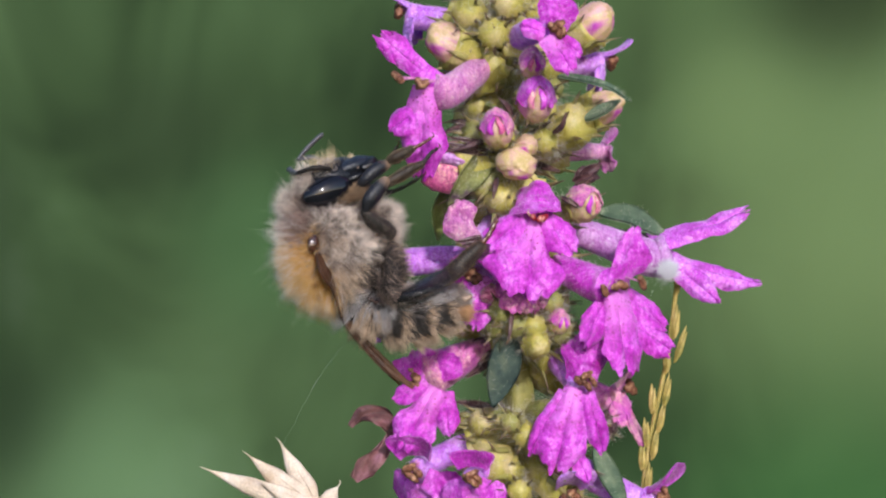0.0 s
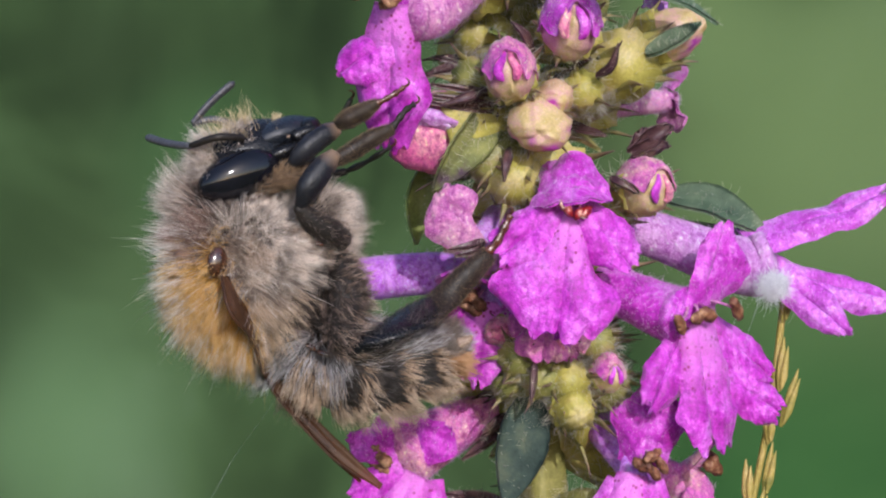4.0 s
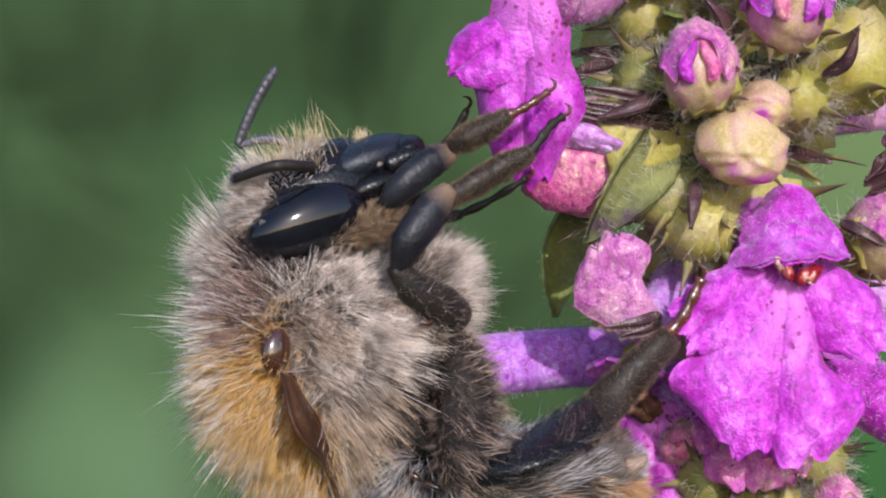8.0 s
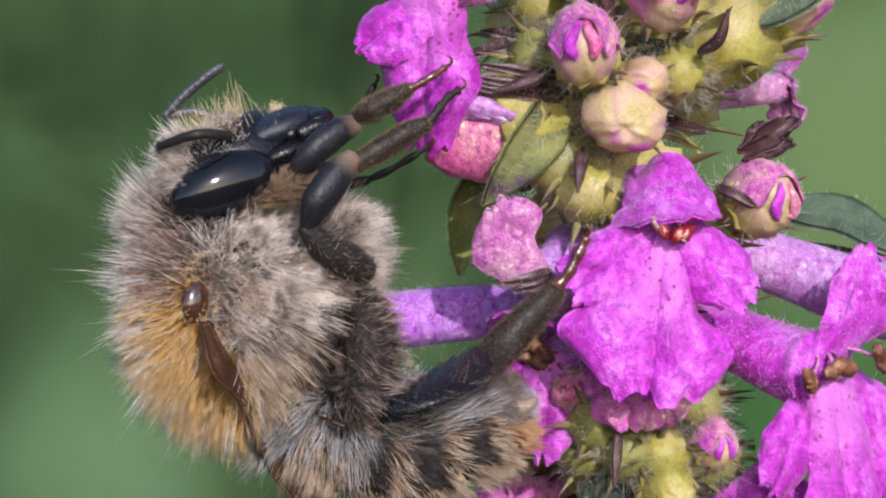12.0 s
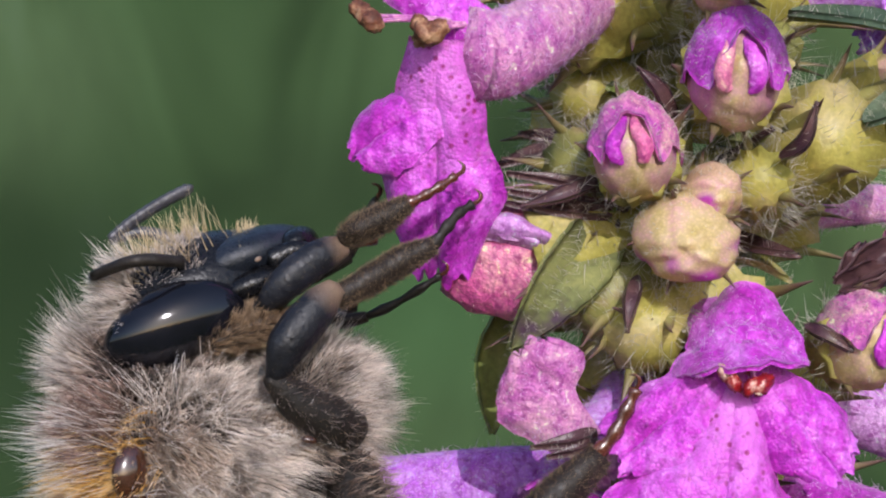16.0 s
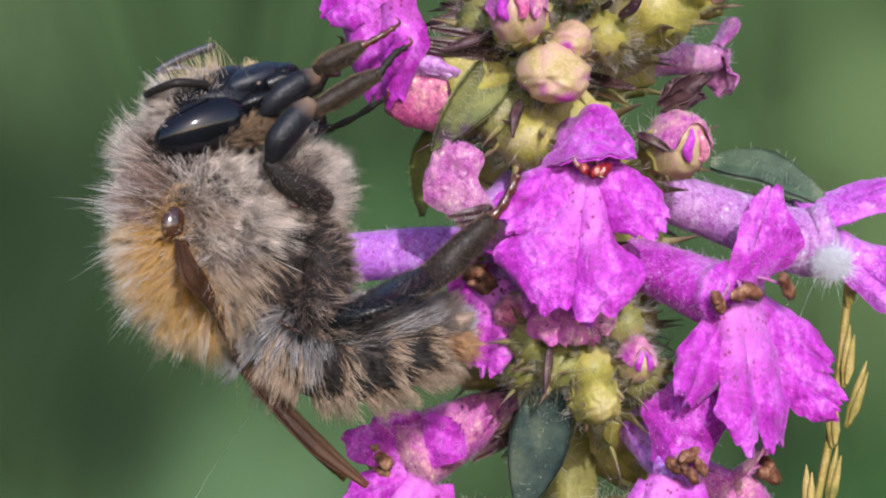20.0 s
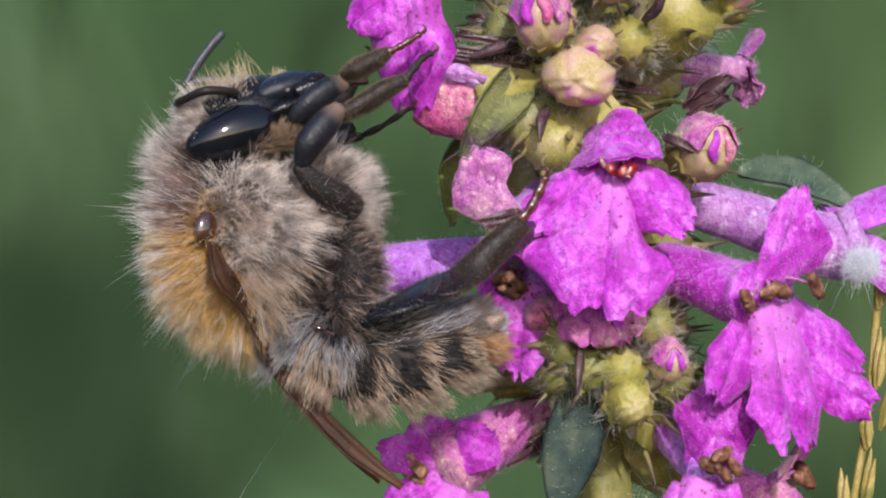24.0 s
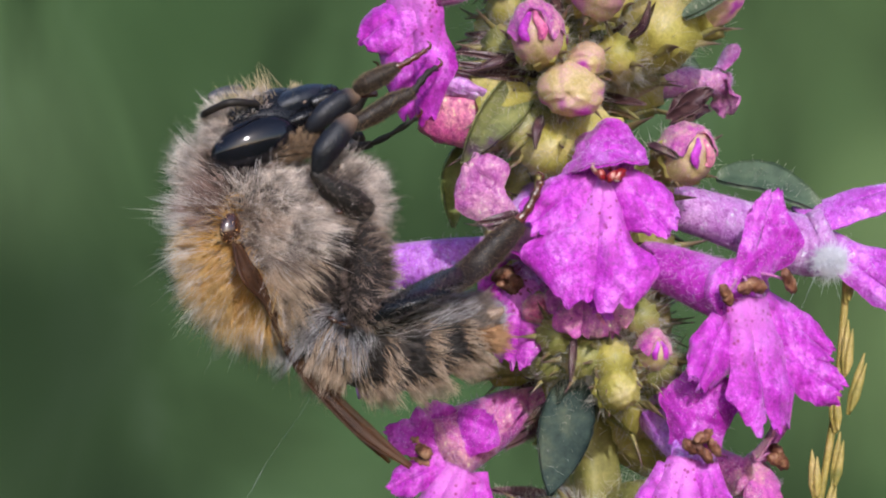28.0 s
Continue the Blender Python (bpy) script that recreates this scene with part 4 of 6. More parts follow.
SEAT[plant] = lambda v: nearer(v, 3.4 * ease(np.asarray(v)[..., 0], 5.5, 11.5))
flower(spike_axis(-1.0), (8.93, -0.30, -1.98), (0.55, -0.80, -0.1), (0.30, 0, 1), 4.1, "open magenta flower with drooping apron and brown anthers",
       throat=0.27, seed=2, tube_mat=PETAL, anthers=((8.45, -1.50, -2.12), (9.03, -1.70, -1.90), (9.37, -1.60, -1.79), (10.38, -1.30, -1.62)),
       hood=(((9.05, -0.70, -1.80), (10.02, -0.90, 1.18), 0.85, 1.15, (0.25, -1, 0.1), 0.35, ((0, 0.45, 0.4), (0.2, 0.8, 0.4), (0.45, 1.35, 0.4), (0.68, 1.5, 0.45), (0.86, 0.95, 0.5), (1, 0.5, 0.4))),), lobes=(
           ((9.06, -1.00, -2.17), (9.55, -1.20, -6.36), 0.95, 1.45, (0.15, -1, 0.2), 0.3, ((0, 0.5, 0.7), (0.3, 0.62, 0.95), (0.6, 0.78, 0.98), (0.8, 1.0, 1.05), (1, 0.8, 0.85))), ((8.72, -0.80, -2.25), (7.50, -0.70, -4.95), 0.5, 0.74, (-0.3, -1, 0.1), 0.4),
           ((9.64, -0.60, -2.28), (11.75, -0.10, -4.00), 0.65, 0.8, (0.3, -1, 0.5), 0.5), ((9.92, -0.80, -3.82), (11.95, -0.40, -5.20), 0.6, 0.8, (0.3, -1, 0.4), 0.5)))
SEAT[plant] = None
flower(spike_axis(1.5), (12.33, 5.50, -0.40), (1, 0.05, 0.03), (0.05, -0.1, 1), 3.9, "open violet-magenta flower with wide-spread lips",
       seed=3, petals=PETAL_SOFT, stamens=False, throat=0.30, tube_mat=PETAL_LILAC, hood=(((11.62, 5.40, 0.46), (16.95, 6.40, 2.16), 0.80, 0.74, (-0.2, -0.7, 0.7), -0.35),), lobes=(
           ((12.73, 5.40, -0.49), (17.59, 6.40, -1.88), 0.72, 0.74, (0.1, -0.7, 0.7), -0.4), ((12.87, 5.20, -0.81), (15.23, 5.00, -2.93), 0.62, 0.68, (-0.3, -0.8, 0.5), 0.4)))
flower(spike_axis(10.3), (-0.37, -0.90, 8.45), (-0.8, -0.58, -0.12), (0, 0, 1), 3.6, "open magenta flower with curled hood and long hanging apron",
       seed=4, calyx_r=1.25, throat=0.27, tube_mat=PETAL_PALE, anthers=((-1.33, -1.90, 8.87), (-1.20, -1.90, 8.73), (-2.38, -1.70, 9.08), (-2.51, -1.60, 9.19)), hood=(((-0.29, -1.20, 8.78), (-3.52, -1.20, 11.50), 0.6, 0.75, (-0.5, -0.8, 0.4), -0.8, ((0, 0.6, 0.6), (0.3, 0.5, 0.5), (0.6, 0.55, 0.6), (0.85, 0.78, 0.72), (1, 0.68, 0.62))),), lobes=(
           ((-1.09, -1.30, 8.72), (-1.25, 0.30, 4.00), 0.8, 1.2, (-0.12, -1, 0.15), 0.2, ((0, 0.6, 0.65), (0.2, 0.9, 0.9), (0.38, 1.0, 0.95), (0.5, 1.1, 1.1), (0.62, 1.15, 1.3), (0.78, 1.1, 1.35), (0.9, 1.0, 1.1), (1, 0.75, 0.8))),
           ((-1.18, -1.00, 7.53), (-2.89, -0.60, 6.44), 0.65, 0.82, (-0.3, -1, 0.25), 0.5)))
SEAT[plant] = lambda v: nearer(v, 0.8)
flower(spike_axis(1.5), (1.68, 0.80, 0.47), (-0.7, -0.45, -0.55), (-0.5, -0.3, 1), 3.0, "small lilac flower with a pale rounded hood",
       petals=PETAL_PALE, seed=5, throat=0.2, stamens=False, hood=(((1.68, -0.30, 0.41), (0.55, -1.20, 2.44), 0.70, 1.0, (-0.1, -1, 0.25), -0.5, ((0, 0.45, 0.5), (0.3, 0.38, 0.9), (0.5, 0.42, 1.18), (0.62, 0.80, 1.15), (0.8, 1.0, 1.05), (0.92, 0.9, 0.85), (1, 0.6, 0.55))),), lobes=(((1.67, 0.40, 0.35), (2.26, 0.40, -0.35), 0.4, 0.5, TO_EYE, 0.3),))
SEAT[plant] = None
flower(spike_axis(-1.3), (-3.64, 4.00, -0.75), (-1, 0.1, 0.02), (0, 0, 1), 3.6, "violet flower seen from the side behind the bee",
       upper=dict(length=0.5), lower=dict(tilt=0.3, mid=1.15, side=0.5), seed=6, petals=PETAL_VIOLET, calyx_len=1.6, throat=0.24)
flower(spike_axis(-5.5), (-0.85, 3.40, -6.99), (-0.85, -0.4, -0.45), (-0.3, 0, 1), 3.7, "open magenta flower low on the spike",
       seed=7, petals=PETAL_LIP, tube_mat=PETAL_CAP, calyx_len=2.0, calyx_r=0.9, throat=0.33, hood=(((-0.51, 2.60, -7.07), (0.71, 2.40, -5.93), 0.5, 0.85, (0.2, -1, 0.3), 0.3), ((-0.95, 3.00, -6.99), (-1.46, 2.80, -5.57), 0.45, 0.85, (-0.1, -1, 0.2), 0.2), ((-1.10, 2.90, -6.99), (-2.74, 2.80, -6.28), 0.4, 0.6, (-0.2, -1, 0.4), 0.3)), lobes=(
           ((-0.46, 2.80, -7.57), (-2.26, 2.60, -10.99), 0.75, 1.25, (-0.1, -1, 0.2), 0.3), ((0.01, 2.90, -7.83), (0.23, 2.70, -10.16), 0.5, 0.65, TO_EYE, 0.3), ((-0.93, 2.80, -7.35), (-2.70, 2.70, -8.28), 0.4, 0.55, TO_EYE, 0.3)))
flower(spike_axis(-10.5), (-1.34, 3.20, -12.23), (-0.45, -0.8, -0.35), (0, 0, 1), 3.7, "open magenta flower with orange anthers at the foot of the spike",
       upper=dict(rise=1.0, curl=0.4, width=0.8, length=0.42), throat=0.2, seed=8)
flower(spike_axis(-4.0), (7.41, 2.00, -7.35), (0.25, -0.95, -0.15), (0.1, 0, 1), 3.8, "open magenta flower with a broad upright hood",
       seed=9, petals=PETAL_LIP, throat=0.2, hood=(((7.46, 1.70, -7.27), (7.84, 1.40, -4.78), 0.85, 1.32, TO_EYE, 0.3),), lobes=(
           ((7.12, 1.40, -7.50), (6.03, 1.20, -11.93), 0.7, 1.3, TO_EYE, 0.3, ((0, 0.5, 0.5), (0.3, 0.85, 0.8), (0.55, 1.2, 1.2), (0.75, 1.5, 1.4), (0.9, 1.4, 1.3), (1, 1.0, 0.9))), ((7.83, 1.50, -7.75), (8.63, 1.40, -10.99), 0.45, 0.6, (0.3, -1, 0.1), 0.4),
           ((6.60, 1.50, -7.75), (4.74, 1.50, -11.00), 0.45, 0.62, (-0.3, -1, 0.1), 0.4), ((6.97, 1.50, -10.53), (7.83, 1.40, -12.63), 0.3, 0.5, (0.2, -1, 0.2), 0.3)))
flower(spike_axis(-6.0), (9.95, 6.50, -8.35), (0.8, -0.2, 0.35), (0, 0, 1), 2.8, "rose-magenta flower half hidden on the far side", seed=10, petals=PETAL_CAP, tube_mat=PETAL_CAP)
flower(spike_axis(-11.0), (11.59, 5.00, -14.13), (0.85, -0.4, 0.1), (0, 0, 1), 3.0, "magenta flower low on the spike", seed=11)
flower(spike_axis(-12.0), (1.56, 1.50, -12.54), (-0.1, -0.95, -0.2), (0, 0, 1), 2.8, "magenta flower low on the spike",
       upper=dict(rise=1.0, curl=0.3, width=0.9, length=0.4), throat=0.2, seed=12)
flower(spike_axis(-11.5), (6.76, 3.50, -13.82), (0.3, -0.9, -0.1), (0, 0, 1), 3.0, "violet flower low on the spike", throat=0.2, seed=13, petals=PETAL_VIOLET)
flower(spike_axis(10.5), (5.60, -3.00, 11.50), (0.35, -0.9, -0.2), (0.3, 0, 1), 2.9, "young magenta flower near the top of the spike",
       seed=14, throat=0.22, hood=(((5.68, -3.30, 11.47), (6.19, -3.30, 13.35), 0.75, 1.1, (0.1, -1, 0.1), 0.3),), lobes=(
           ((5.46, -3.50, 11.25), (6.65, -3.60, 9.39), 0.6, 0.75, (0.1, -1, 0.3), 0.4), ((5.28, -3.50, 11.37), (4.03, -3.50, 11.84), 0.45, 0.5, (-0.3, -1, 0.2), 0.3), ((5.97, -3.40, 11.26), (7.17, -3.30, 10.28), 0.4, 0.5, (0.3, -1, 0.2), 0.3)))
flower(spike_axis(9.5), (8.73, 5.00, 10.29), (0.95, 0.1, -0.1), (0, 0, 1), 2.4, "violet flower on the far side near the top", seed=15, petals=PETAL_VIOLET)
flower(spike_axis(11.5), (-1.91, 6.00, 13.08), (-0.9, 0.1, 0.1), (0, 0, 1), 2.6, "violet flower on the far side near the top", seed=16, petals=PETAL_VIOLET)
flower(spike_axis(-1.5), (2.11, 1.80, -1.42), (-0.7, -0.65, -0.4), (0, 0, 1), 3.1, "magenta flower tucked behind the bee's tail",
       upper=dict(length=0.45), seed=17, throat=0.22, lobes=(((2.07, 1.30, -1.45), (1.68, 1.00, -4.20), 0.7, 1.05, TO_EYE, 0.3), ((1.86, 1.40, -1.35), (0.60, 1.40, -2.00), 0.5, 0.7, TO_EYE, 0.3), ((2.38, 1.30, -1.55), (3.05, 1.20, -2.46), 0.4, 0.5, TO_EYE, 0.3)))
flower(spike_axis(-0.5), (4.15, 1.20, -1.80), (-0.1, -0.95, -0.3), (0, 0, 1), 2.6, "rose-pink flower half hidden under the large apron",
       seed=19, petals=PETAL_CAP, tube_mat=PETAL_CAP, throat=0.2, stamens=False, hood=(((4.16, 0.60, -1.83), (4.26, 0.50, -1.23), 0.5, 0.6, TO_EYE, 0.2),), lobes=(
           ((4.04, 0.30, -1.86), (3.88, -0.10, -3.40), 0.6, 0.95, TO_EYE, 0.4), ((3.78, 0.40, -1.82), (3.00, 0.30, -2.62), 0.5, 0.65, TO_EYE, 0.4), ((4.39, 0.40, -1.87), (5.16, 0.30, -3.23), 0.5, 0.75, TO_EYE, 0.4)))
flower(spike_axis(5.0), (9.17, 8.50, 5.69), (0.8, 0.5, 0.3), (0, 0, 1), 1.5, "fading violet flower on the far side",
       lower=dict(tilt=0.2, mid=0.8, side=0.4, ruffle=0.1), seed=18, petals=PETAL_PALE, tube_mat=PETAL_PALE, stamens=False)

# buds: middle, way, size, label, flush of colour, own tissue
for at, way, size, label, flush, mat, sd in (
    ((2.81, -1.00, 6.53), (-0.08, -0.95, 0.25), 1.28, "half-open rosy bud in a pale cup", 0.0, None, 1),
    ((4.96, -1.00, 8.06), (0.05, -0.97, 0.15), 1.5, "magenta bud with folded lips", 0.35, None, 2),
    ((4.45, -0.20, 5.55), (0.25, -0.95, 0.10), 0.9, "small cream bud with a pink rim", -0.25, None, 15),
    ((3.86, -0.60, 4.45), (0.0, -0.93, -0.3), 1.2, "cream bud with pink-edged tip", -0.4, None, 3),
    ((7.76, 0.80, 2.46), (0.45, -0.88, 0.1), 1.25, "rosy bud on the side of the spike", -1.2, None, 4),
    ((4.72, -1.00, 9.94), (0.1, -0.95, 0.0), 1.0, "pale pink bud near the top", 0.0, None, 5),
    ((6.30, 0.60, -3.95), (0.3, -0.9, 0.1), 0.80, "small salmon-pink bud", -0.7, None, 6),
    ((4.36, 0.60, -2.80), (0.0, -0.95, -0.2), 1.05, "pink bud below the large flower", 0.3, None, 7),
    ((2.36, 0.80, -2.45), (-0.4, -0.85, 0.0), 0.75, "salmon bud behind the leg of the bee", 0.0, PETAL_ROSE, 8),
    ((5.08, 0.50, -5.20), (0.2, -0.95, -0.1), 1.05, "small yellow bud", 0.0, CALYX, 9),
    ((-0.30, 2.00, 11.40), (-0.85, -0.3, 0.35), 1.7, "cream and lilac bud pointing outwards", -0.3, None, 10),
    ((8.61, 3.00, 12.64), (0.7, -0.4, 0.5), 1.6, "cream and lilac bud near the top", -0.2, None, 11),
    ((-0.37, 1.30, 4.22), (-0.95, -0.25, -0.16), 2.0, "salmon-pink bud behind the bee's feet", 0.0, PETAL_ROSE, 12),
    ((9.12, 3.00, 7.88), (0.85, -0.3, 0.35), 1.5, "cream and lilac bud near the leaf", -0.5, None, 13),
):
    w3 = unit(way)
    bud(np.array(at) - w3 * size * 1.9, way, size, label, mat, seed=sd, flaps=sd in (1, 2, 4, 5, 6, 7), flush=flush, tall=0.70 if sd in (3, 15) else 0.84 if sd < 8 else 0.66, wide=0.92 if sd == 3 else 0.74 if sd == 15 else 0.66,
        cap_mat=PETAL_CAP if sd in (1, 4, 5, 6) else None)

# calyces that show between the flowers
for base, tip, rad, label, mat in (
    ((3.78, 2.00, 4.28), (1.31, 1.00, 3.06), 1.0, "olive calyx with purple ribs", CALYX_DULL),
    ((3.32, 2.50, 3.66), (2.82, 0.20, 2.31), 0.95, "swollen yellow-green calyx", CALYX),
    ((2.68, 3.00, 5.89), (1.30, 0.50, 6.42), 0.85, "hairy calyx with dark teeth", CALYX_DULL),
    ((2.66, 3.00, 4.94), (1.49, 0.80, 5.15), 0.7, "hairy calyx with dark teeth", CALYX_DULL),
    ((5.90, 4.00, 6.16), (7.69, 1.50, 7.14), 1.35, "large yellow-green calyx", CALYX),
    ((5.69, 3.50, 5.54), (5.33, 0.30, 5.98), 0.8, "yellow-green calyx", CALYX),
    ((3.52, 3.00, -3.29), (2.87, 0.20, -3.36), 0.75, "green calyx below the large flower", CALYX_DULL),
    ((4.57, 3.00, -3.87), (3.61, 0.20, -4.17), 0.8, "green calyx with spiny teeth", CALYX_DULL),
    ((4.57, 3.00, -3.87), (4.98, 0.20, -4.39), 0.8, "yellow-green calyx with spiny teeth", CALYX),
    ((5.11, 3.00, -3.89), (6.80, 1.00, -4.70), 0.8, "olive calyx with spiny teeth", CALYX_DULL),
    ((4.02, 3.00, -4.21), (2.29, 1.00, -4.27), 0.7, "olive calyx with spiny teeth", CALYX_DULL),
    ((5.51, 3.00, -2.83), (6.00, 0.50, -2.87), 0.7, "brown-tipped withered calyx", CALYX_DULL),
    ((3.00, 4.00, 11.95), (2.56, 0.50, 11.65), 1.0, "yellow-green calyx near the top", CALYX),
    ((2.06, 4.00, 12.89), (0.94, 1.00, 12.92), 0.95, "yellow-green calyx near the top", CALYX),
    ((3.47, 4.00, 13.52), (3.55, 0.80, 13.37), 0.95, "yellow-green calyx near the top", CALYX),
    ((3.82, 5.00, -9.69), (1.41, 2.50, -9.52), 0.85, "yellow-green calyx on the lower whorl", CALYX),
    ((4.61, 5.00, -10.17), (2.96, 1.80, -9.16), 0.7, "yellow-green calyx on the lower whorl", CALYX),
    ((4.61, 5.00, -10.17), (4.35, 1.80, -10.24), 0.8, "yellow-green calyx on the lower whorl", CALYX),
    ((8.16, 6.00, -9.60), (9.68, 5.00, -10.01), 0.8, "dark withered calyx on the lower whorl", TOOTH),
):
    base, tip = np.array(base), np.array(tip)
    calyx(base, tip - base, np.linalg.norm(tip - base) * 0.85, rad, label, mat)

# the crowded rest of the three whorls
filler = random.Random(5)
for z0, z1, count in ((4.5, 14.5, 34), (-5.5, 0.5, 22), (-14.5, -8.5, 20)):
    for i in range(count):
        z = z0 + (z1 - z0) * (i + filler.random()) / count
        turn = i * 2.399 + filler.uniform(-0.3, 0.3)
        way = np.array([math.cos(turn), math.sin(turn), filler.uniform(-0.25, 0.55)])
        base = spike_axis(z)
        calyx(base + 0.5 * unit(way), way, filler.uniform(1.9, 2.9), filler.uniform(0.62, 0.9), "hairy calyx crowded on the spike", filler.choice((CALYX, CALYX, CALYX_DULL)), 110)

# leaves and bracts
SEAT[plant] = lambda v: nearer(v, 3.8)
leaf([(8.43, 2.50, 2.06), (9.88, 2.20, 1.89), (11.08, 2.20, 1.29), (12.15, 2.40, 0.60)], 0.62, LEAF, "dark green toothed leaf standing out sideways", 0.4, (0, -0.8, 0.6))
leaf([(8.41, 3.00, 1.09), (9.55, 2.80, 0.78), (10.79, 2.80, 0.65), (11.89, 3.00, 0.54)], 0.45, LEAF, "grey-green leaf below another", 0.3, (0, -0.6, 0.8))
SEAT[plant] = None
leaf([(3.62, 2.00, -4.80), (3.28, 1.30, -6.20), (2.95, 1.20, -7.40), (2.62, 1.20, -8.60)], 0.86, LEAF_DARK, "dark green leaf hanging down", 0.3, (0.1, -1, 0.1))
leaf([(6.22, 2.00, 9.45), (7.56, 1.00, 9.16), (8.92, 0.60, 8.74), (10.05, 0.50, 8.03)], 0.34, LEAF, "narrow pointed green leaf", 0.4, (0, -0.5, 0.9))
leaf([(0.99, 3.60, 3.67), (0.09, 3.40, 2.56), (-0.23, 3.40, 1.57), (-0.34, 3.50, 0.50)], 0.62, LEAF_PALE, "hairy green bract behind the pale hood", 0.3, (0.3, -0.9, 0.2))
leaf([(2.35, 1.80, 5.20), (1.75, 0.50, 4.30), (1.00, 0.10, 3.40), (0.20, 0.30, 2.40)], 0.66, BRACT, "dull olive bract with purple midrib", 0.5, (0.4, -0.9, 0.2), 160)
leaf([(5.94, 9.00, 5.74), (6.93, 9.00, 6.28), (7.89, 9.20, 5.88), (8.26, 9.50, 5.12)], 1.0, LEAF, "soft green leaf on the far side", 0.2, (0.2, -1, 0.3), 20)
leaf([(5.69, 9.00, 4.57), (6.51, 9.00, 5.52), (6.94, 9.20, 6.51), (7.56, 9.50, 7.12)], 0.8, LEAF, "soft green leaf on the far side", 0.2, (0.2, -1, 0.3), 20)
leaf([(7.69, 1.60, 7.07), (8.40, 1.40, 7.45), (9.04, 1.40, 7.82), (9.60, 1.60, 8.16)], 0.36, LEAF, "narrow green bract beside a pale bud", 0.3, (0, -0.7, 0.6))
leaf([(8.39, 4.50, -11.08), (9.00, 4.20, -12.32), (9.63, 4.20, -13.58), (10.12, 4.50, -15.19)], 0.6, LEAF, "dull green leaf hanging low", 0.3, (0.3, -1, 0.1))
leaf([(2.06, 4.00, -11.04), (1.58, 3.80, -12.28), (1.43, 3.80, -13.85), (1.27, 4.00, -15.45)], 0.5, LEAF, "dull green leaf hanging low", 0.3, (0.3, -1, 0.1))
for pts, w in (([(2.87, 0.60, 3.86), (2.72, -0.30, 3.39), (2.63, -0.40, 2.73)], 0.16), ([(2.19, 0.30, 5.95), (1.39, -0.20, 5.62), (0.49, -0.20, 5.34)], 0.16), ([(5.86, 0.30, 6.31), (6.30, -0.40, 6.62), (6.54, -0.60, 7.36)], 0.15),
               ([(3.64, 0.20, -3.39), (3.56, -0.20, -4.17), (3.47, -0.30, -4.86)], 0.12), ([(3.71, 0.20, 7.15), (3.37, -0.30, 7.74), (2.93, -0.40, 8.15)], 0.15), ([(6.33, 0.80, 2.83), (6.77, 0.40, 2.61), (7.50, 0.40, 2.12)], 0.14)):
    leaf(pts, w, TOOTH, "dark purple spiny bract", 0.3, (0, -1, 0.1), 8, "bract", 0.0)

# short leafy bracts crowding the whorls
for z0, z1, count in ((-5.6, -2.6, 18), (3.2, 8.5, 16), (-11.5, -8.5, 8)):
    for i in range(count):
        z = filler.uniform(z0, z1)
        turn = -math.pi / 2 + filler.uniform(-1.45, 1.45)
        d = np.array([math.cos(turn), math.sin(turn), filler.uniform(-0.6, 0.5)])
        o = spike_axis(z) + 1.6 * d
        long = filler.uniform(1.6, 2.6)
        leaf([o, o + 0.5 * long * d, o + long * d + np.array([0, 0, filler.uniform(-0.3, 0.3)])], filler.uniform(0.18, 0.34), filler.choice((BRACT, LEAF_PALE, CALYX_DULL, TOOTH)), "small hairy bract between the calyces", 0.35, (0.2, -0.6, 0.8), 40, "bract", 0.03)

# a spent flower beside the bee's feet: pale shrivelled petal and dark pointed sepals
for start, tip, w, sd in (
    ((0.85, 0.10, 4.62), (-0.85, -0.60, 5.40), 0.22, 81), ((1.10, 0.10, 4.75), (-0.05, -0.50, 5.22), 0.26, 82)):
    start, tip = np.array(start), np.array(tip)
    g = lobe(start, tip - start, (0.1, -1, 0.3), np.linalg.norm(tip - start), 0.5 * w, w, 0.6, 0.5, 0.10, sd, cup=-0.2, n=20, m=19)[0]
    part("shrivelled_petal", sheet(g, 0.06), PETAL_LILAC, plant, "pale shrivelled lilac petal beside the buds")
for pts, w in (
    ([(2.35, 0.90, 5.15), (1.20, 0.35, 5.30), (0.10, 0.20, 5.48)], 0.15), ([(2.45, 0.90, 5.35), (1.15, 0.30, 5.55), (0.05, 0.15, 5.74)], 0.13), ([(2.40, 0.90, 5.70), (1.30, 0.30, 5.90), (0.20, 0.20, 6.08)], 0.14),
    ([(1.95, 0.30, 0.70), (1.45, -0.10, 0.55), (0.62, -0.20, 0.42)], 0.16), ([(1.95, 0.30, 0.55), (1.60, -0.15, 0.38), (0.95, -0.25, 0.22)], 0.13)):
    leaf(pts, w, TOOTH, "dark brown pointed sepal of a spent flower", 0.4, (0, -0.8, 0.6), 30, "sepal", 0.0)

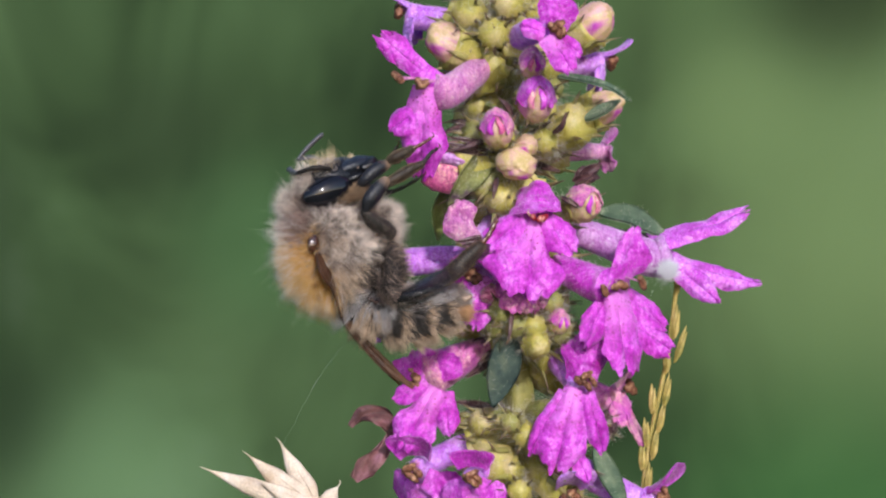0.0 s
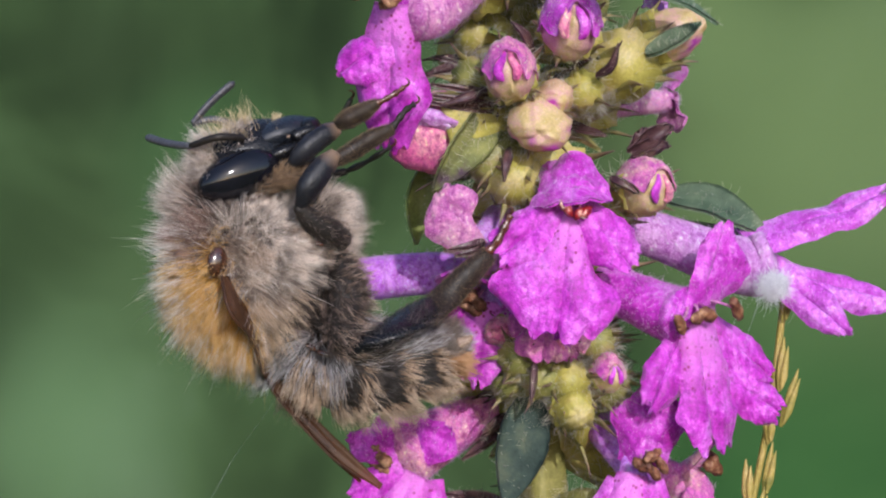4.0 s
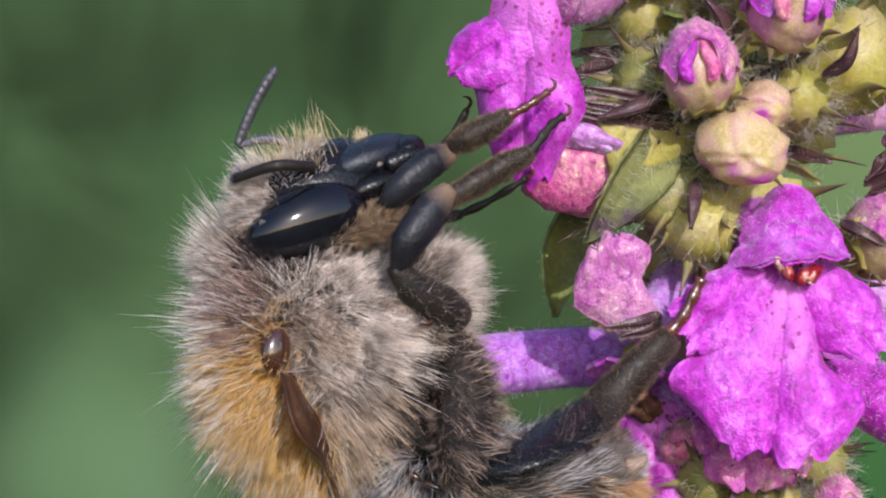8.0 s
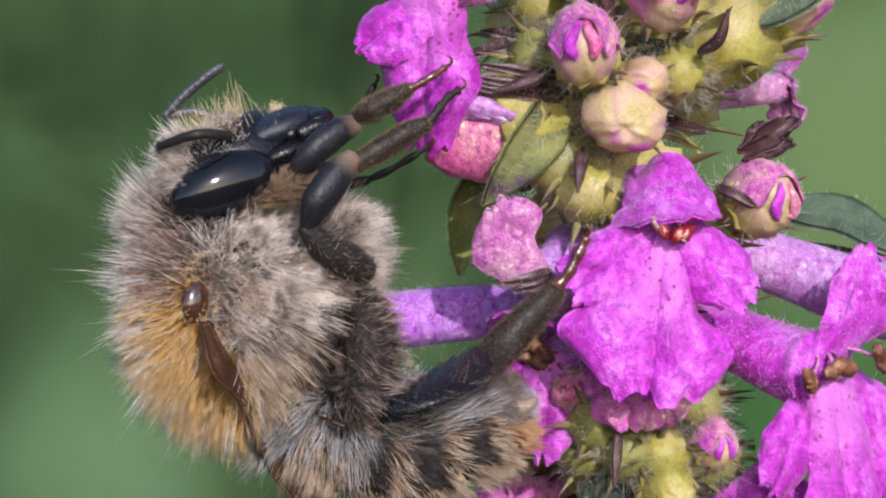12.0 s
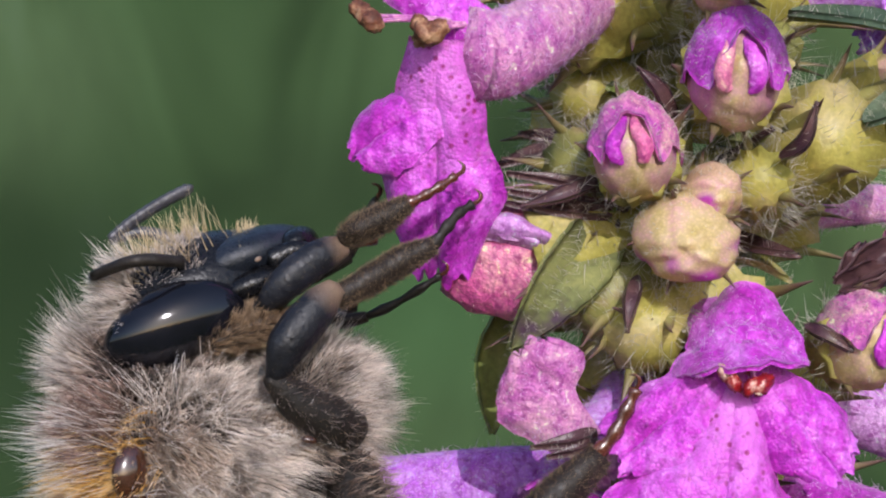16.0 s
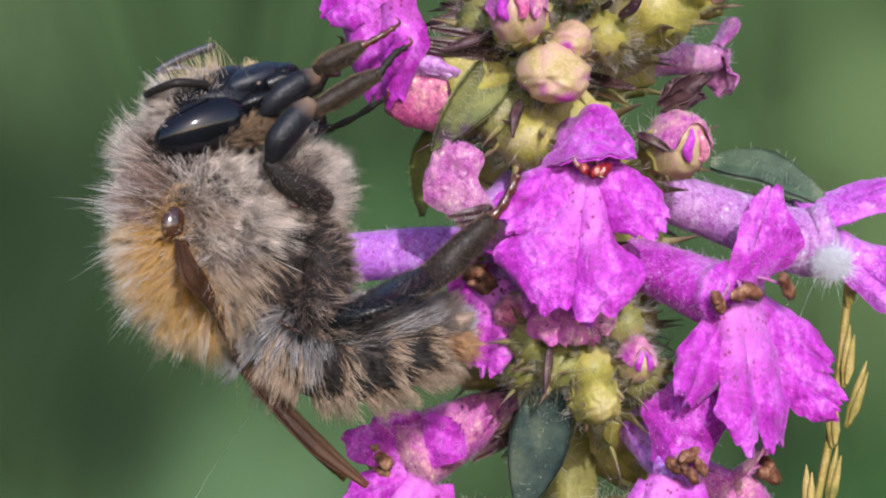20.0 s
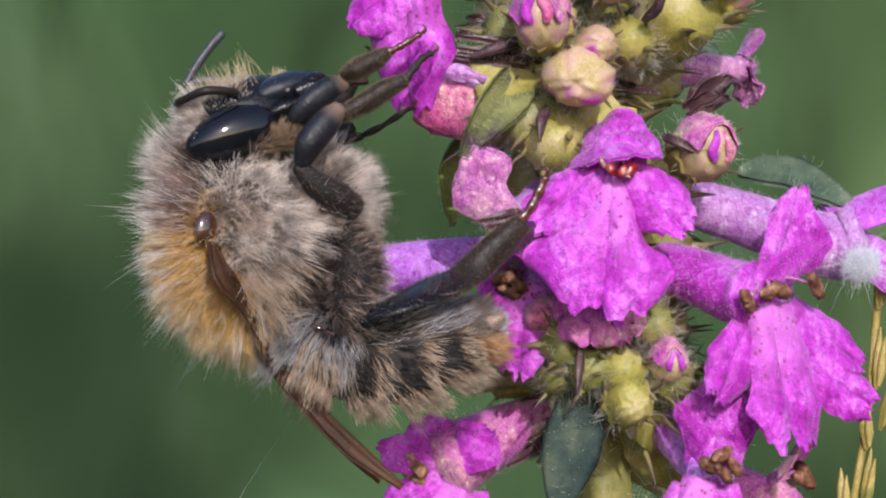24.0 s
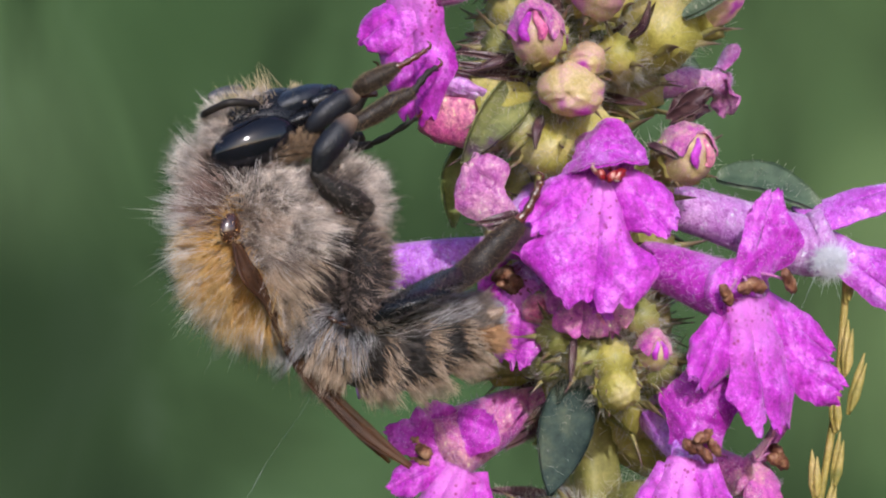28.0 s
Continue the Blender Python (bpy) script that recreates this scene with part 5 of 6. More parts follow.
# withered, brown flowers
crumple = []
for tip, wide, sd in (((8.47, 0.90, 4.62), 0.34, 71), ((8.35, 0.80, 3.96), 0.30, 72), ((7.61, 1.10, 4.48), 0.26, 73)):
    o = np.array((7.15, 1.40, 3.64))
    crumple.append(sheet(lobe(o, np.array(tip) - o, (0.2, -1, 0.3), np.linalg.norm(np.array(tip) - o), 0.2, wide, 0.6, 0.5, 0.13, sd, cup=0.2, n=18, m=17)[0], 0.07))
part("withered_calyx", join(*crumple), TOOTH, plant, "crumpled brown withered calyx beside the buds")
wd = part("withered_flower", tube([(-1.41, 4.50, -10.45), (-2.51, 4.20, -10.27), (-2.98, 4.20, -10.04)], [0.35, 0.45, 0.4], 12, 14, 0.08), WITHER, plant, "withered brown flower with shrivelled lips")
for pts, wid in (([(-2.83, 4.20, -10.17), (-3.45, 4.00, -9.31), (-4.55, 4.00, -9.15), (-5.25, 4.00, -9.84)], [0.3, 0.55, 0.4, 0.12]), ([(-2.83, 4.20, -10.27), (-3.55, 4.00, -11.35), (-4.40, 4.00, -12.14), (-5.03, 4.00, -12.77)], [0.3, 0.42, 0.6, 0.25])):
    n = 24
    c = smooth_path(pts, n)
    w = np.interp(np.linspace(0, 1, n), np.linspace(0, 1, 4), wid)
    a = np.linspace(-1, 1, 9)
    t = np.gradient(c, axis=0)
    sd = np.cross(t, (0.2, -1, 0.3))
    sd /= np.linalg.norm(sd, axis=1, keepdims=True)
    g = c[:, None] + sd[:, None] * (w[:, None] * a)[..., None] + np.array([0.1, -1, 0.1]) * (0.22 * np.sin(a * 4 + np.linspace(0, 9, n)[:, None]) * w[:, None])[..., None]
    part("shrivelled_lip", sheet(g, 0.12), WITHER, wd)


# ---- the bumblebee ----
bee = thing("bumblebee", (-4.71, 1.00, -1.12), "furry ginger and grey bumblebee clinging to the flower", "bee")
SEAT[bee] = bee_seat


def coat(parent, p, nn, length, width, material, flow=(0, 0, 0), stand=1.0, bend=None, jitter=0.16, label="", segs=3, clump=7):
    """Fur on given roots: stand lifts it off the skin, flow lays it over."""
    flow = np.broadcast_to(np.asarray(flow, float), p.shape)
    way = nn * stand + flow
    ln = length * rng.uniform(0.45, 1.2, len(p)) * np.where(rng.uniform(0, 1, len(p)) < 0.06, 1.35, 1.0)
    g, al = strands(p - nn * 0.05, way, ln, width, bend, segs, jitter, clump)
    return part("fur", g, material, parent, label, "stuff", along=al)


# thorax
TH_C = np.array((-6.04, 0.90, -0.35))
thorax_geo = blob(TH_C, (2.5, 0, 0.2), (0, 2.35, 0), (-0.25, 0, 2.5), 22, 28)
thorax = part("thorax", thorax_geo, SKIN, bee, "thorax with ginger back and greyish white flanks")
p, nn = surface_samples(thorax_geo, 38000, lambda q, n: q[:, 1] < TH_C[1] + 1.4)
dx, dz = p[:, 0] - TH_C[0], p[:, 2] - TH_C[2]
soft = rng.normal(0, 0.30, len(p))
back = dx + 0.25 * dz + soft < -0.95 + 0.45 * ease(-dz, -0.4, 0.6)
ginger = back & (dz + 1.6 * soft < 0.65)
mauve = back & ~ginger
front = ~back & (dz + soft > 1.35)
flank = ~back & ~front
# waist hollow, whose shade is put into the fur colour
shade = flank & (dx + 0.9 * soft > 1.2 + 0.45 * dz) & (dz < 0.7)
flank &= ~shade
tawny = flank & (dz + 0.6 * soft < -0.55)
flank &= ~tawny
# upper flank patch that gets the bright side of the shading as colour
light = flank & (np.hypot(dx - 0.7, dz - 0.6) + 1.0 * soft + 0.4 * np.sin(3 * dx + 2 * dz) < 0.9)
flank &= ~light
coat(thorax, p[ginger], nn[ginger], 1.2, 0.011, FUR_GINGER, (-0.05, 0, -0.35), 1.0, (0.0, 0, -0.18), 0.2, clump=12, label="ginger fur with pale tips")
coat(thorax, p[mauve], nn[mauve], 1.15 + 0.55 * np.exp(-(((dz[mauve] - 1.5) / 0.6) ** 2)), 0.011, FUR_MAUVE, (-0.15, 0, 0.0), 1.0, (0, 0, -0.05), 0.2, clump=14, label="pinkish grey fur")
# pale-tipped strands on the outline also paint its backlit rim
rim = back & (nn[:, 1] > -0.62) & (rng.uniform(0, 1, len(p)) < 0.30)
coat(thorax, p[rim], nn[rim], 1.42 + 0.35 * np.exp(-(((dz[rim] - 1.5) / 0.6) ** 2)), 0.013, FUR_TIP, (-0.1, 0, -0.2), 1.0, (0, 0, -0.12), 0.16, clump=9, label="white-tipped fur along the back with rim light painted in")
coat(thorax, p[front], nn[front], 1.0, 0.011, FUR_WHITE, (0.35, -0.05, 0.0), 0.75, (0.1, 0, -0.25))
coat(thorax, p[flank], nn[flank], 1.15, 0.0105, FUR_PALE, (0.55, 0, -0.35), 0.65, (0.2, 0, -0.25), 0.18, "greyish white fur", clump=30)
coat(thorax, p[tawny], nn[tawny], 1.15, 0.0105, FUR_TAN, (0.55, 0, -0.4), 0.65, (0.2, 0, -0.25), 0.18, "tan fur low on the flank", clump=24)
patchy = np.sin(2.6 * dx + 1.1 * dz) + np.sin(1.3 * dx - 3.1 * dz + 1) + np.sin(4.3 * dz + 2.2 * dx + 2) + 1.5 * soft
# scattered brown streaks, plus a ring painting the shadow round the wing base
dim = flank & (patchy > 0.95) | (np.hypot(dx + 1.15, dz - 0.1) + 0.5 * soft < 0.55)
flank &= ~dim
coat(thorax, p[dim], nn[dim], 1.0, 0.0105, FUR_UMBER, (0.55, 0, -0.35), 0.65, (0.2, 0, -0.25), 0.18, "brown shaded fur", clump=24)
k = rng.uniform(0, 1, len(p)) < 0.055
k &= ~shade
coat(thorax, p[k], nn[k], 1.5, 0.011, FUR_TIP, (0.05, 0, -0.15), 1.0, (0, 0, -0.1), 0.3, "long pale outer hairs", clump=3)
# whiter strands paint the highlight on the cream flank
coat(thorax, p[light], nn[light], 1.2, 0.0105, FUR_WHITE, (0.6, 0, -0.3), 0.65, (0.2, 0, -0.2), 0.16, "cream white fur with the flank highlight painted in", clump=30)
# short umber and black strands paint the shade of the hollow
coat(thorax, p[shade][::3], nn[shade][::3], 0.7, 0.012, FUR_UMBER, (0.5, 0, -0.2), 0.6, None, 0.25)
coat(thorax, p[shade], nn[shade], 0.45, 0.013, FUR_DARK, (0.5, 0, -0.2), 0.6, None, 0.25, "waist hollow shade painted as dark fur")
belly = ~back & (dx > 1.2) & (dz > 0.9)
coat(thorax, p[belly], nn[belly], 0.95, 0.015, FUR_PALE, (0.2, 0, -0.1), 1.0, None, 0.25, "white belly fur")

chest_geo = blob((-3.84, 1.30, 1.30), (1.05, 0, 0.1), (0, 1.7, 0), (-0.1, 0, 1.35), 14, 20)
chest = part("chest", chest_geo, SKIN, bee, "pale furry chest")
p, nn = surface_samples(chest_geo, 7000, lambda q, n: q[:, 1] < 2.6)
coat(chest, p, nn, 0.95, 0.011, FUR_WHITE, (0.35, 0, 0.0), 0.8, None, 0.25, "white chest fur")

# neck collar between head and thorax
collar_geo = blob((-6.99, 1.10, 2.02), (1.75, 0, -0.25), (0, 1.75, 0), (0.2, 0, 1.05), 14, 20)
collar = part("neck", collar_geo, SKIN, bee)
p, nn = surface_samples(collar_geo, 9000, lambda q, n: q[:, 1] < 2.2)
lf = p[:, 0] < (-8.13, 0.00, 2.00)[0] + rng.normal(0, 0.15, len(p))
coat(collar, p[lf], nn[lf], 1.15, 0.011, FUR_WHITE, (-0.35, 0, 0.25), 0.9, (0, 0, 0.1), label="white collar fur")
# umber strands paint the shade between eye and thorax
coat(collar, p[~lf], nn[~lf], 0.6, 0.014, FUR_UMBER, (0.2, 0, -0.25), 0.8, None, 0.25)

# head
HA = unit(np.subtract((-3.56, 0.00, 4.78), (-7.73, 0.00, 3.29)))
HU = np.array([-HA[2], 0, HA[0]])
EA, EU = unit(HA + 0.10 * HU), unit(HU - 0.10 * HA)
HD_C = np.array((-5.97, 0.90, 3.84))
head_geo = blob(HD_C, HA * 2.0, (0, 1.55, 0), HU * 1.28, 20, 26)
head = part("head", head_geo, BLACK, bee, "glossy black head with long face")
for sgn, name in ((-1, "near"), (1, "far")):
    ec = np.array((-6.13, 0.90, 3.45)) + np.array([0, sgn * 1.28, 0]) - HU * (0.0 if sgn < 0 else -0.1)

    def bean(s):
        t = s.copy()
        t[:, 2] = s[:, 2] + 0.12 * (1 - s[:, 0] ** 2)
        return t * (1 - 0.20 * s[:, :1])
    part("compound_eye", blob(ec - HU * 0.22, EA * 1.60, (0, 0.72, 0), EU * 0.85, 24, 32, 0, bean), EYE, head, "polished black eye")
muz = np.array((-5.00, 0.70, 4.60))
part("face_plate", blob(muz, HA * 1.3 + HU * 0.02, (0, 1.22, 0), HU * 0.58, 16, 22), FACE, head, "blue-black face plate")
part("labrum", blob((-3.91, 0.40, 4.90), HA * 0.42, (0, 0.8, 0), HU * 0.34, 12, 14, 0.02), BLACK, head)
part("cheek", blob((-4.75, -0.10, 4.05), HA * 0.85, (0, 0.55, 0), HU * 0.34, 12, 16, 0.04), BLACK, head)
for y, k in ((-0.35, 0), (1.4, 1)):
    a = np.array((-4.36, 0.00, 4.52)) + (0, y, 0)
    part("mandible", tube([a, a + HA * 0.55 + HU * 0.03, a + HA * 0.95 - HU * 0.12], [0.26, 0.22, 0.08], 10, 14, 0.0, 0.7, (0, 1, 0)), BLACK, head)
ck_geo = blob((-5.10, -0.35, 3.02), HA * 1.05, (0, 0.42, 0), HU * 0.36, 12, 16)
ck = part("furry_cheek", ck_geo, SKIN, head)
q2, m2 = surface_samples(ck_geo, 3200, lambda q, n: n[:, 1] < 0.3)
coat(ck, q2, m2, 0.5, 0.010, FUR_CHEEK, HA * 0.6 + HU * 0.25, 0.6, None, 0.22, "tan cheek fur", clump=10)
part("jaw_joint", blob((-4.58, -0.75, 4.56), (0.07, 0, 0.02), (0, 0.07, 0), (0, 0, 0.06), 8, 10), KNEE, head)
part("proboscis", tube([(-3.79, 0.60, 4.65), (-3.20, 0.50, 4.88), (-2.34, 0.60, 4.93)], [0.22, 0.16, 0.10], 10, 14), LEG_RED, head)
crest_p, crest_n = surface_samples(blob(HD_C, HA * 2.0, (0, 1.5, 0), HU * 1.25, 16, 20), 9000)
al_, up_ = (crest_p - HD_C) @ HA, (crest_p - HD_C) @ HU
k = (al_ > -1.35) & (al_ < 0.35 + 0.4 * np.abs(rng.normal(0, 1, len(al_))) * (rng.uniform(0, 1, len(al_)) < 0.5)) & (up_ > 0.55) & (crest_p[:, 1] < 2.3)
coat(head, crest_p[k][:220], crest_n[k][:220], 0.95, 0.011, FUR_GOLD, HU * 0.7 - HA * 0.05, 0.6, None, 0.30, "golden crest fur", clump=3)
k = (al_ <= -0.95) & (up_ > -0.2) & (crest_p[:, 1] < 2.3)
coat(head, crest_p[k][:1800], crest_n[k][:1800], 0.85, 0.013, FUR_WHITE, HU * 0.3 - HA * 0.3, 0.8, None, 0.32, "white crown fur", clump=4)
k = (al_ > -0.9) & (al_ < 1.2) & (up_ < -0.92) & (crest_p[:, 1] < 1.2)
coat(head, crest_p[k][:900], crest_n[k][:900], 0.62, 0.012, FUR_TAN, HA * 0.55 - HU * 0.1 + np.array([0, -0.35, 0]), 0.6, None, 0.22, "tan cheek fur")
k = (al_ > -1.2) & (al_ < 0.35) & (up_ > 0.45) & (crest_p[:, 1] < 0.9)
coat(head, crest_p[k][:900], crest_n[k][:900], 0.36, 0.010, FUR_WHITE, HA * 0.5 - HU * 0.1, 0.7, None, 0.3, "short white brow fur", clump=4)
k = (al_ > 1.15) & (up_ > 0.15) & (crest_p[:, 1] < 1.6)
coat(head, crest_p[k][:260], crest_n[k][:260], 0.40, 0.012, FUR_GOLD, HU * 0.5, 0.7, None, 0.35)


def flagellum(base, way, up, n_seg, length, radius):
    """The beaded outer part of an antenna, gently bowed."""
    way, up = unit(way), unit(up)
    n = 6 * n_seg
    s = np.linspace(0, 1, n)
    pts = np.asarray(base, float) + np.outer(s, way) * length + np.outer((s**2) * 0.16 * length, up)
    _, fr = frames_along(pts)
    bead = radius * (0.86 + 0.16 * np.abs(np.sin(np.pi * s * n_seg)) ** 0.6) * np.where(s > 0.96, 0.75, 1) * (0.85 + 0.15 * np.clip(s * 4, 0, 1))
    ang = np.linspace(0, 2 * np.pi, 10, endpoint=False)
    v = pts[:, None] + bead[:, None, None] * (np.cos(ang)[None, :, None] * fr[:, 0][:, None] + np.sin(ang)[None, :, None] * fr[:, 1][:, None])
    v = np.vstack([v.reshape(-1, 3), pts[:1], pts[-1:] + way * radius * 0.5])
    f = grid_faces(n, 10, True).tolist()
    for j in range(10):
        f.append([(j + 1) % 10, j, n * 10])
        f.append([(n - 1) * 10 + j, (n - 1) * 10 + (j + 1) % 10, n * 10 + 1])
    return v, f


# antennae: a fixed scape on the head, a flagellum that swings at the elbow
ELBOW_FAR, ELBOW_NEAR = np.array((-8.05, 1.90, 5.07)), np.array((-7.96, -0.20, 4.30))
scape_far = part("antenna", tube([(-6.04, 1.60, 4.81), (-7.26, 2.00, 5.21), ELBOW_FAR], [0.13, 0.13, 0.11], 8, 14), ANT, bee, "dark antenna held up")
scape_near = part("antenna", tube([(-6.11, -0.55, 4.53), (-6.96, -0.90, 4.57), ELBOW_NEAR], [0.13, 0.14, 0.11], 8, 16), LEG, bee, "dark antenna bent beside the face")
flag_far = hinged(part("flagellum", flagellum(ELBOW_FAR, (0, 0, 1), (0.9, 0, 0), 11, 2.02, 0.135), ANT, scape_far), ELBOW_FAR)
flag_near = hinged(part("flagellum", flagellum(ELBOW_NEAR, (0, 0, 1), (0.5, 0, 0), 11, 2.0, 0.14), ANT, scape_near), ELBOW_NEAR)

# abdomen: overlapping rings with bands of dark and pale fur
AB_PATH = [(-5.47, 1.00, -2.01), (-4.60, 1.20, -2.86), (-3.17, 1.40, -3.56), (-1.72, 1.50, -3.69), (-0.26, 1.60, -3.37), (0.76, 1.60, -2.94), (1.37, 1.60, -2.74)]
AB_R = [0.85, 1.35, 1.62, 1.62, 1.25, 0.75, 0.12]
ab_pts = smooth_path(AB_PATH, 71)
ab_rad = np.interp(np.linspace(0, 1, 71), np.linspace(0, 1, 7), AB_R)
AB_BANDS = ((0, 13, "pale"), (12, 23, "pale"), (22, 33, "band"), (32, 43, "band"), (42, 54, "band"), (53, 63, "tail"), (62, 71, "end"))
for i0, i1, kind_ in AB_BANDS:
    c, r = ab_pts[i0:i1], ab_rad[i0:i1] * np.linspace(0.97, 1.03, i1 - i0)
    seg_geo = tube(c, list(r), 26, i1 - i0)
    seg = part("abdomen_segment", seg_geo, SKIN, bee)
    p, nn = surface_samples(seg_geo, 4200 if kind_ != "end" else 900, lambda q, n: q[:, 1] < 2.6)
    ax = unit(c[-1] - c[0])
    s = (p - c[0]) @ ax / np.linalg.norm(c[-1] - c[0])
    inside = (s > 0.0) & (s < 1.0) & (np.abs(nn @ ax) < 0.8)
    p, nn, s = p[inside], nn[inside], s[inside]
    low = (p[:, 2] - np.interp(p[:, 0], c[:, 0], c[:, 2])) / r.mean() + rng.normal(0, 0.12, len(p))
    if kind_ == "pale":
        up_side = low > 0.1
        fan = (p - np.array([-3.6, 0, -2.6])) * np.array([1, 0, 1])
        fan = fan / (np.linalg.norm(fan, axis=1, keepdims=True) + 0.3) + np.array([0, 0, -0.35])
        coat(seg, p[up_side], nn[up_side], 1.55, 0.015, FUR_SILVER, fan[up_side], 0.6, (0, 0, -0.2), 0.14, "long silvery fur fanning out", clump=14)
        coat(seg, p[~up_side], nn[~up_side], 1.1, 0.015, FUR_TAN if i0 else FUR_SILVER, fan[~up_side] + ax * 0.3, 0.6, None, 0.16, clump=10)
    elif kind_ == "band":
        dark = (s < 0.62) & (low < 0.2) & (low > -0.8)
        fringe = ~dark & (low < 0.2)
        top = ~dark & ~fringe
        coat(seg, p[dark], nn[dark], 0.6, 0.018, FUR_DARK, ax * 0.9, 0.55, None, 0.2, "black fur band")
        coat(seg, p[fringe], nn[fringe], 0.95, 0.013, FUR_TAN, ax * 0.7 + np.array([0, 0, -0.35]), 0.7, None, 0.2, "pale fringe of fur", clump=6)
        coat(seg, p[top], nn[top], 0.55, 0.012, FUR_GREY, ax * 1.1, 0.45, None, 0.18, "thin grey fur")
        coat(seg, p[top][::2], nn[top][::2], 0.95, 0.012, FUR_SILVER, ax * 1.2, 0.45, None, 0.2, clump=5)
    elif kind_ == "tail":
        under = low < -0.45
        coat(seg, p[under], nn[under], 0.85, 0.015, FUR_ORANGE, ax * 0.8 + np.array([0, 0, -0.3]), 0.6, None, 0.2, "orange tail fur")
        coat(seg, p[~under], nn[~under], 0.6, 0.012, FUR_GREY, ax * 1.1, 0.45, None, 0.2)
        coat(seg, p[~under][::3], nn[~under][::3], 0.75, 0.012, FUR_PALE, ax * 1.2, 0.5, None, 0.2)
    else:
        coat(seg, p, nn, 0.45, 0.012, FUR_SILVER, ax * 1.0, 0.5, None, 0.25)
part("tail_tip", tube([(1.00, 0.90, -2.85), (1.33, 0.90, -2.71), (1.46, 0.90, -2.57)], [0.22, 0.16, 0.05], 10, 12), KNEE, bee, "pale horny tail tip")
for q, sz in (((-3.66, -0.65, -3.03), 0.24), ((-4.08, -0.45, -2.82), 0.18), ((-2.90, -0.35, -3.68), 0.12)):
    part("shiny_plate", blob(q, (sz, 0, -0.10), (0, 0.10, 0), (0.03, 0, 0.09), 10, 12, 0.05), AMBER, bee, "shiny amber joint plate")


def limb(name, label, pieces, claw=True, fuzz=()):
    """A leg: femur as the root mesh, the other joints as its parts. pieces: (name, path, radii, material)."""
    root = None
    for pname, path, radii, material in pieces:
        g = tube(path, radii, 14, None, 0.03)
        ob = part(name if root is None else pname, g, material, root or bee, label if root is None else "", along=np.r_[np.repeat(np.linspace(0, 1, (len(g[0]) - 2) // 14), 14), 0, 1])
        root = root or ob
        for want, n, ln, mat, flow in fuzz:
            if want == pname:
                q, m = surface_samples(g, n)
                coat(root, q, m, ln, 0.012 if ln > 0.18 else 0.008, mat, np.asarray(flow, float), 0.7, None, 0.25, clump=12 if ln > 0.3 else 0)
    if claw:
        a, b = np.array(pieces[-1][1][-2]), np.array(pieces[-1][1][-1])
        d = unit(b - a)
        side = unit(np.cross(d, (0, 1, 0)))
        for sg in (-1, 1):
            t0 = b + d * 0.02
            part("claw", tube([t0, t0 + d * 0.16 + np.array([0, 0.10 * sg, 0]), t0 + d * 0.24 + side * 0.10 + np.array([0, 0.14 * sg, 0]), t0 + d * 0.20 + side * 0.24 + np.array([0, 0.14 * sg, 0])], [0.05, 0.045, 0.035, 0.008], 6, 12), LEG_RED, root)
    return root


def tarsus(points, r0):
    """Path of the small foot joints, beaded by their radii."""
    return points, [r0 * 0.7, r0, r0 * 0.6, r0 * 0.95, r0 * 0.55, r0 * 0.9, r0 * 0.5, r0 * 0.8]


tp, tr = tarsus([(1.95, -1.00, 0.29), (2.29, -1.10, 0.64), (2.56, -1.10, 1.12), (2.79, -1.10, 1.61)], 0.19)
limb("hind_leg", "black hind leg with broad shiny shin and pollen-dusted foot", (
    ("femur", [(-2.97, -0.30, 0.17), (-2.79, -0.90, -1.04), (-3.01, -0.90, -2.45), (-3.20, -0.80, -2.95)], [0.45, 0.72, 0.58, 0.28], LEG),
    ("tibia", [(-3.02, -0.90, -2.95), (-1.76, -1.15, -2.46), (-0.50, -1.20, -1.79), (0.25, -1.15, -1.42)], [0.24, 0.41, 0.48, 0.43], BLACK),
    ("basitarsus", [(-0.12, -1.10, -1.77), (0.66, -1.10, -1.05), (1.47, -1.05, -0.26), (2.05, -1.00, 0.29)], [0.42, 0.48, 0.42, 0.28], LEG_DUSTY),
    ("tarsus", tp, tr, LEG_RED),
), True, (("femur", 1900, 0.5, FUR_UMBER, (0.5, 0, -0.2)), ("femur", 420, 0.85, FUR_PALE, (1.0, 0.1, -0.2)), ("tibia", 1100, 0.2, FUR_DARK, (0.5, 0, 0.4)), ("tibia", 260, 0.5, FUR_GREY, (0.5, 0, 0.5)), ("basitarsus", 3600, 0.16, FUR_BROWN, (0.3, 0, 0.2))))
tp, tr = tarsus([(-1.12, -1.10, 4.70), (-0.84, -1.10, 5.05), (-0.57, -1.00, 5.39), (-0.27, -0.90, 5.59)], 0.15)
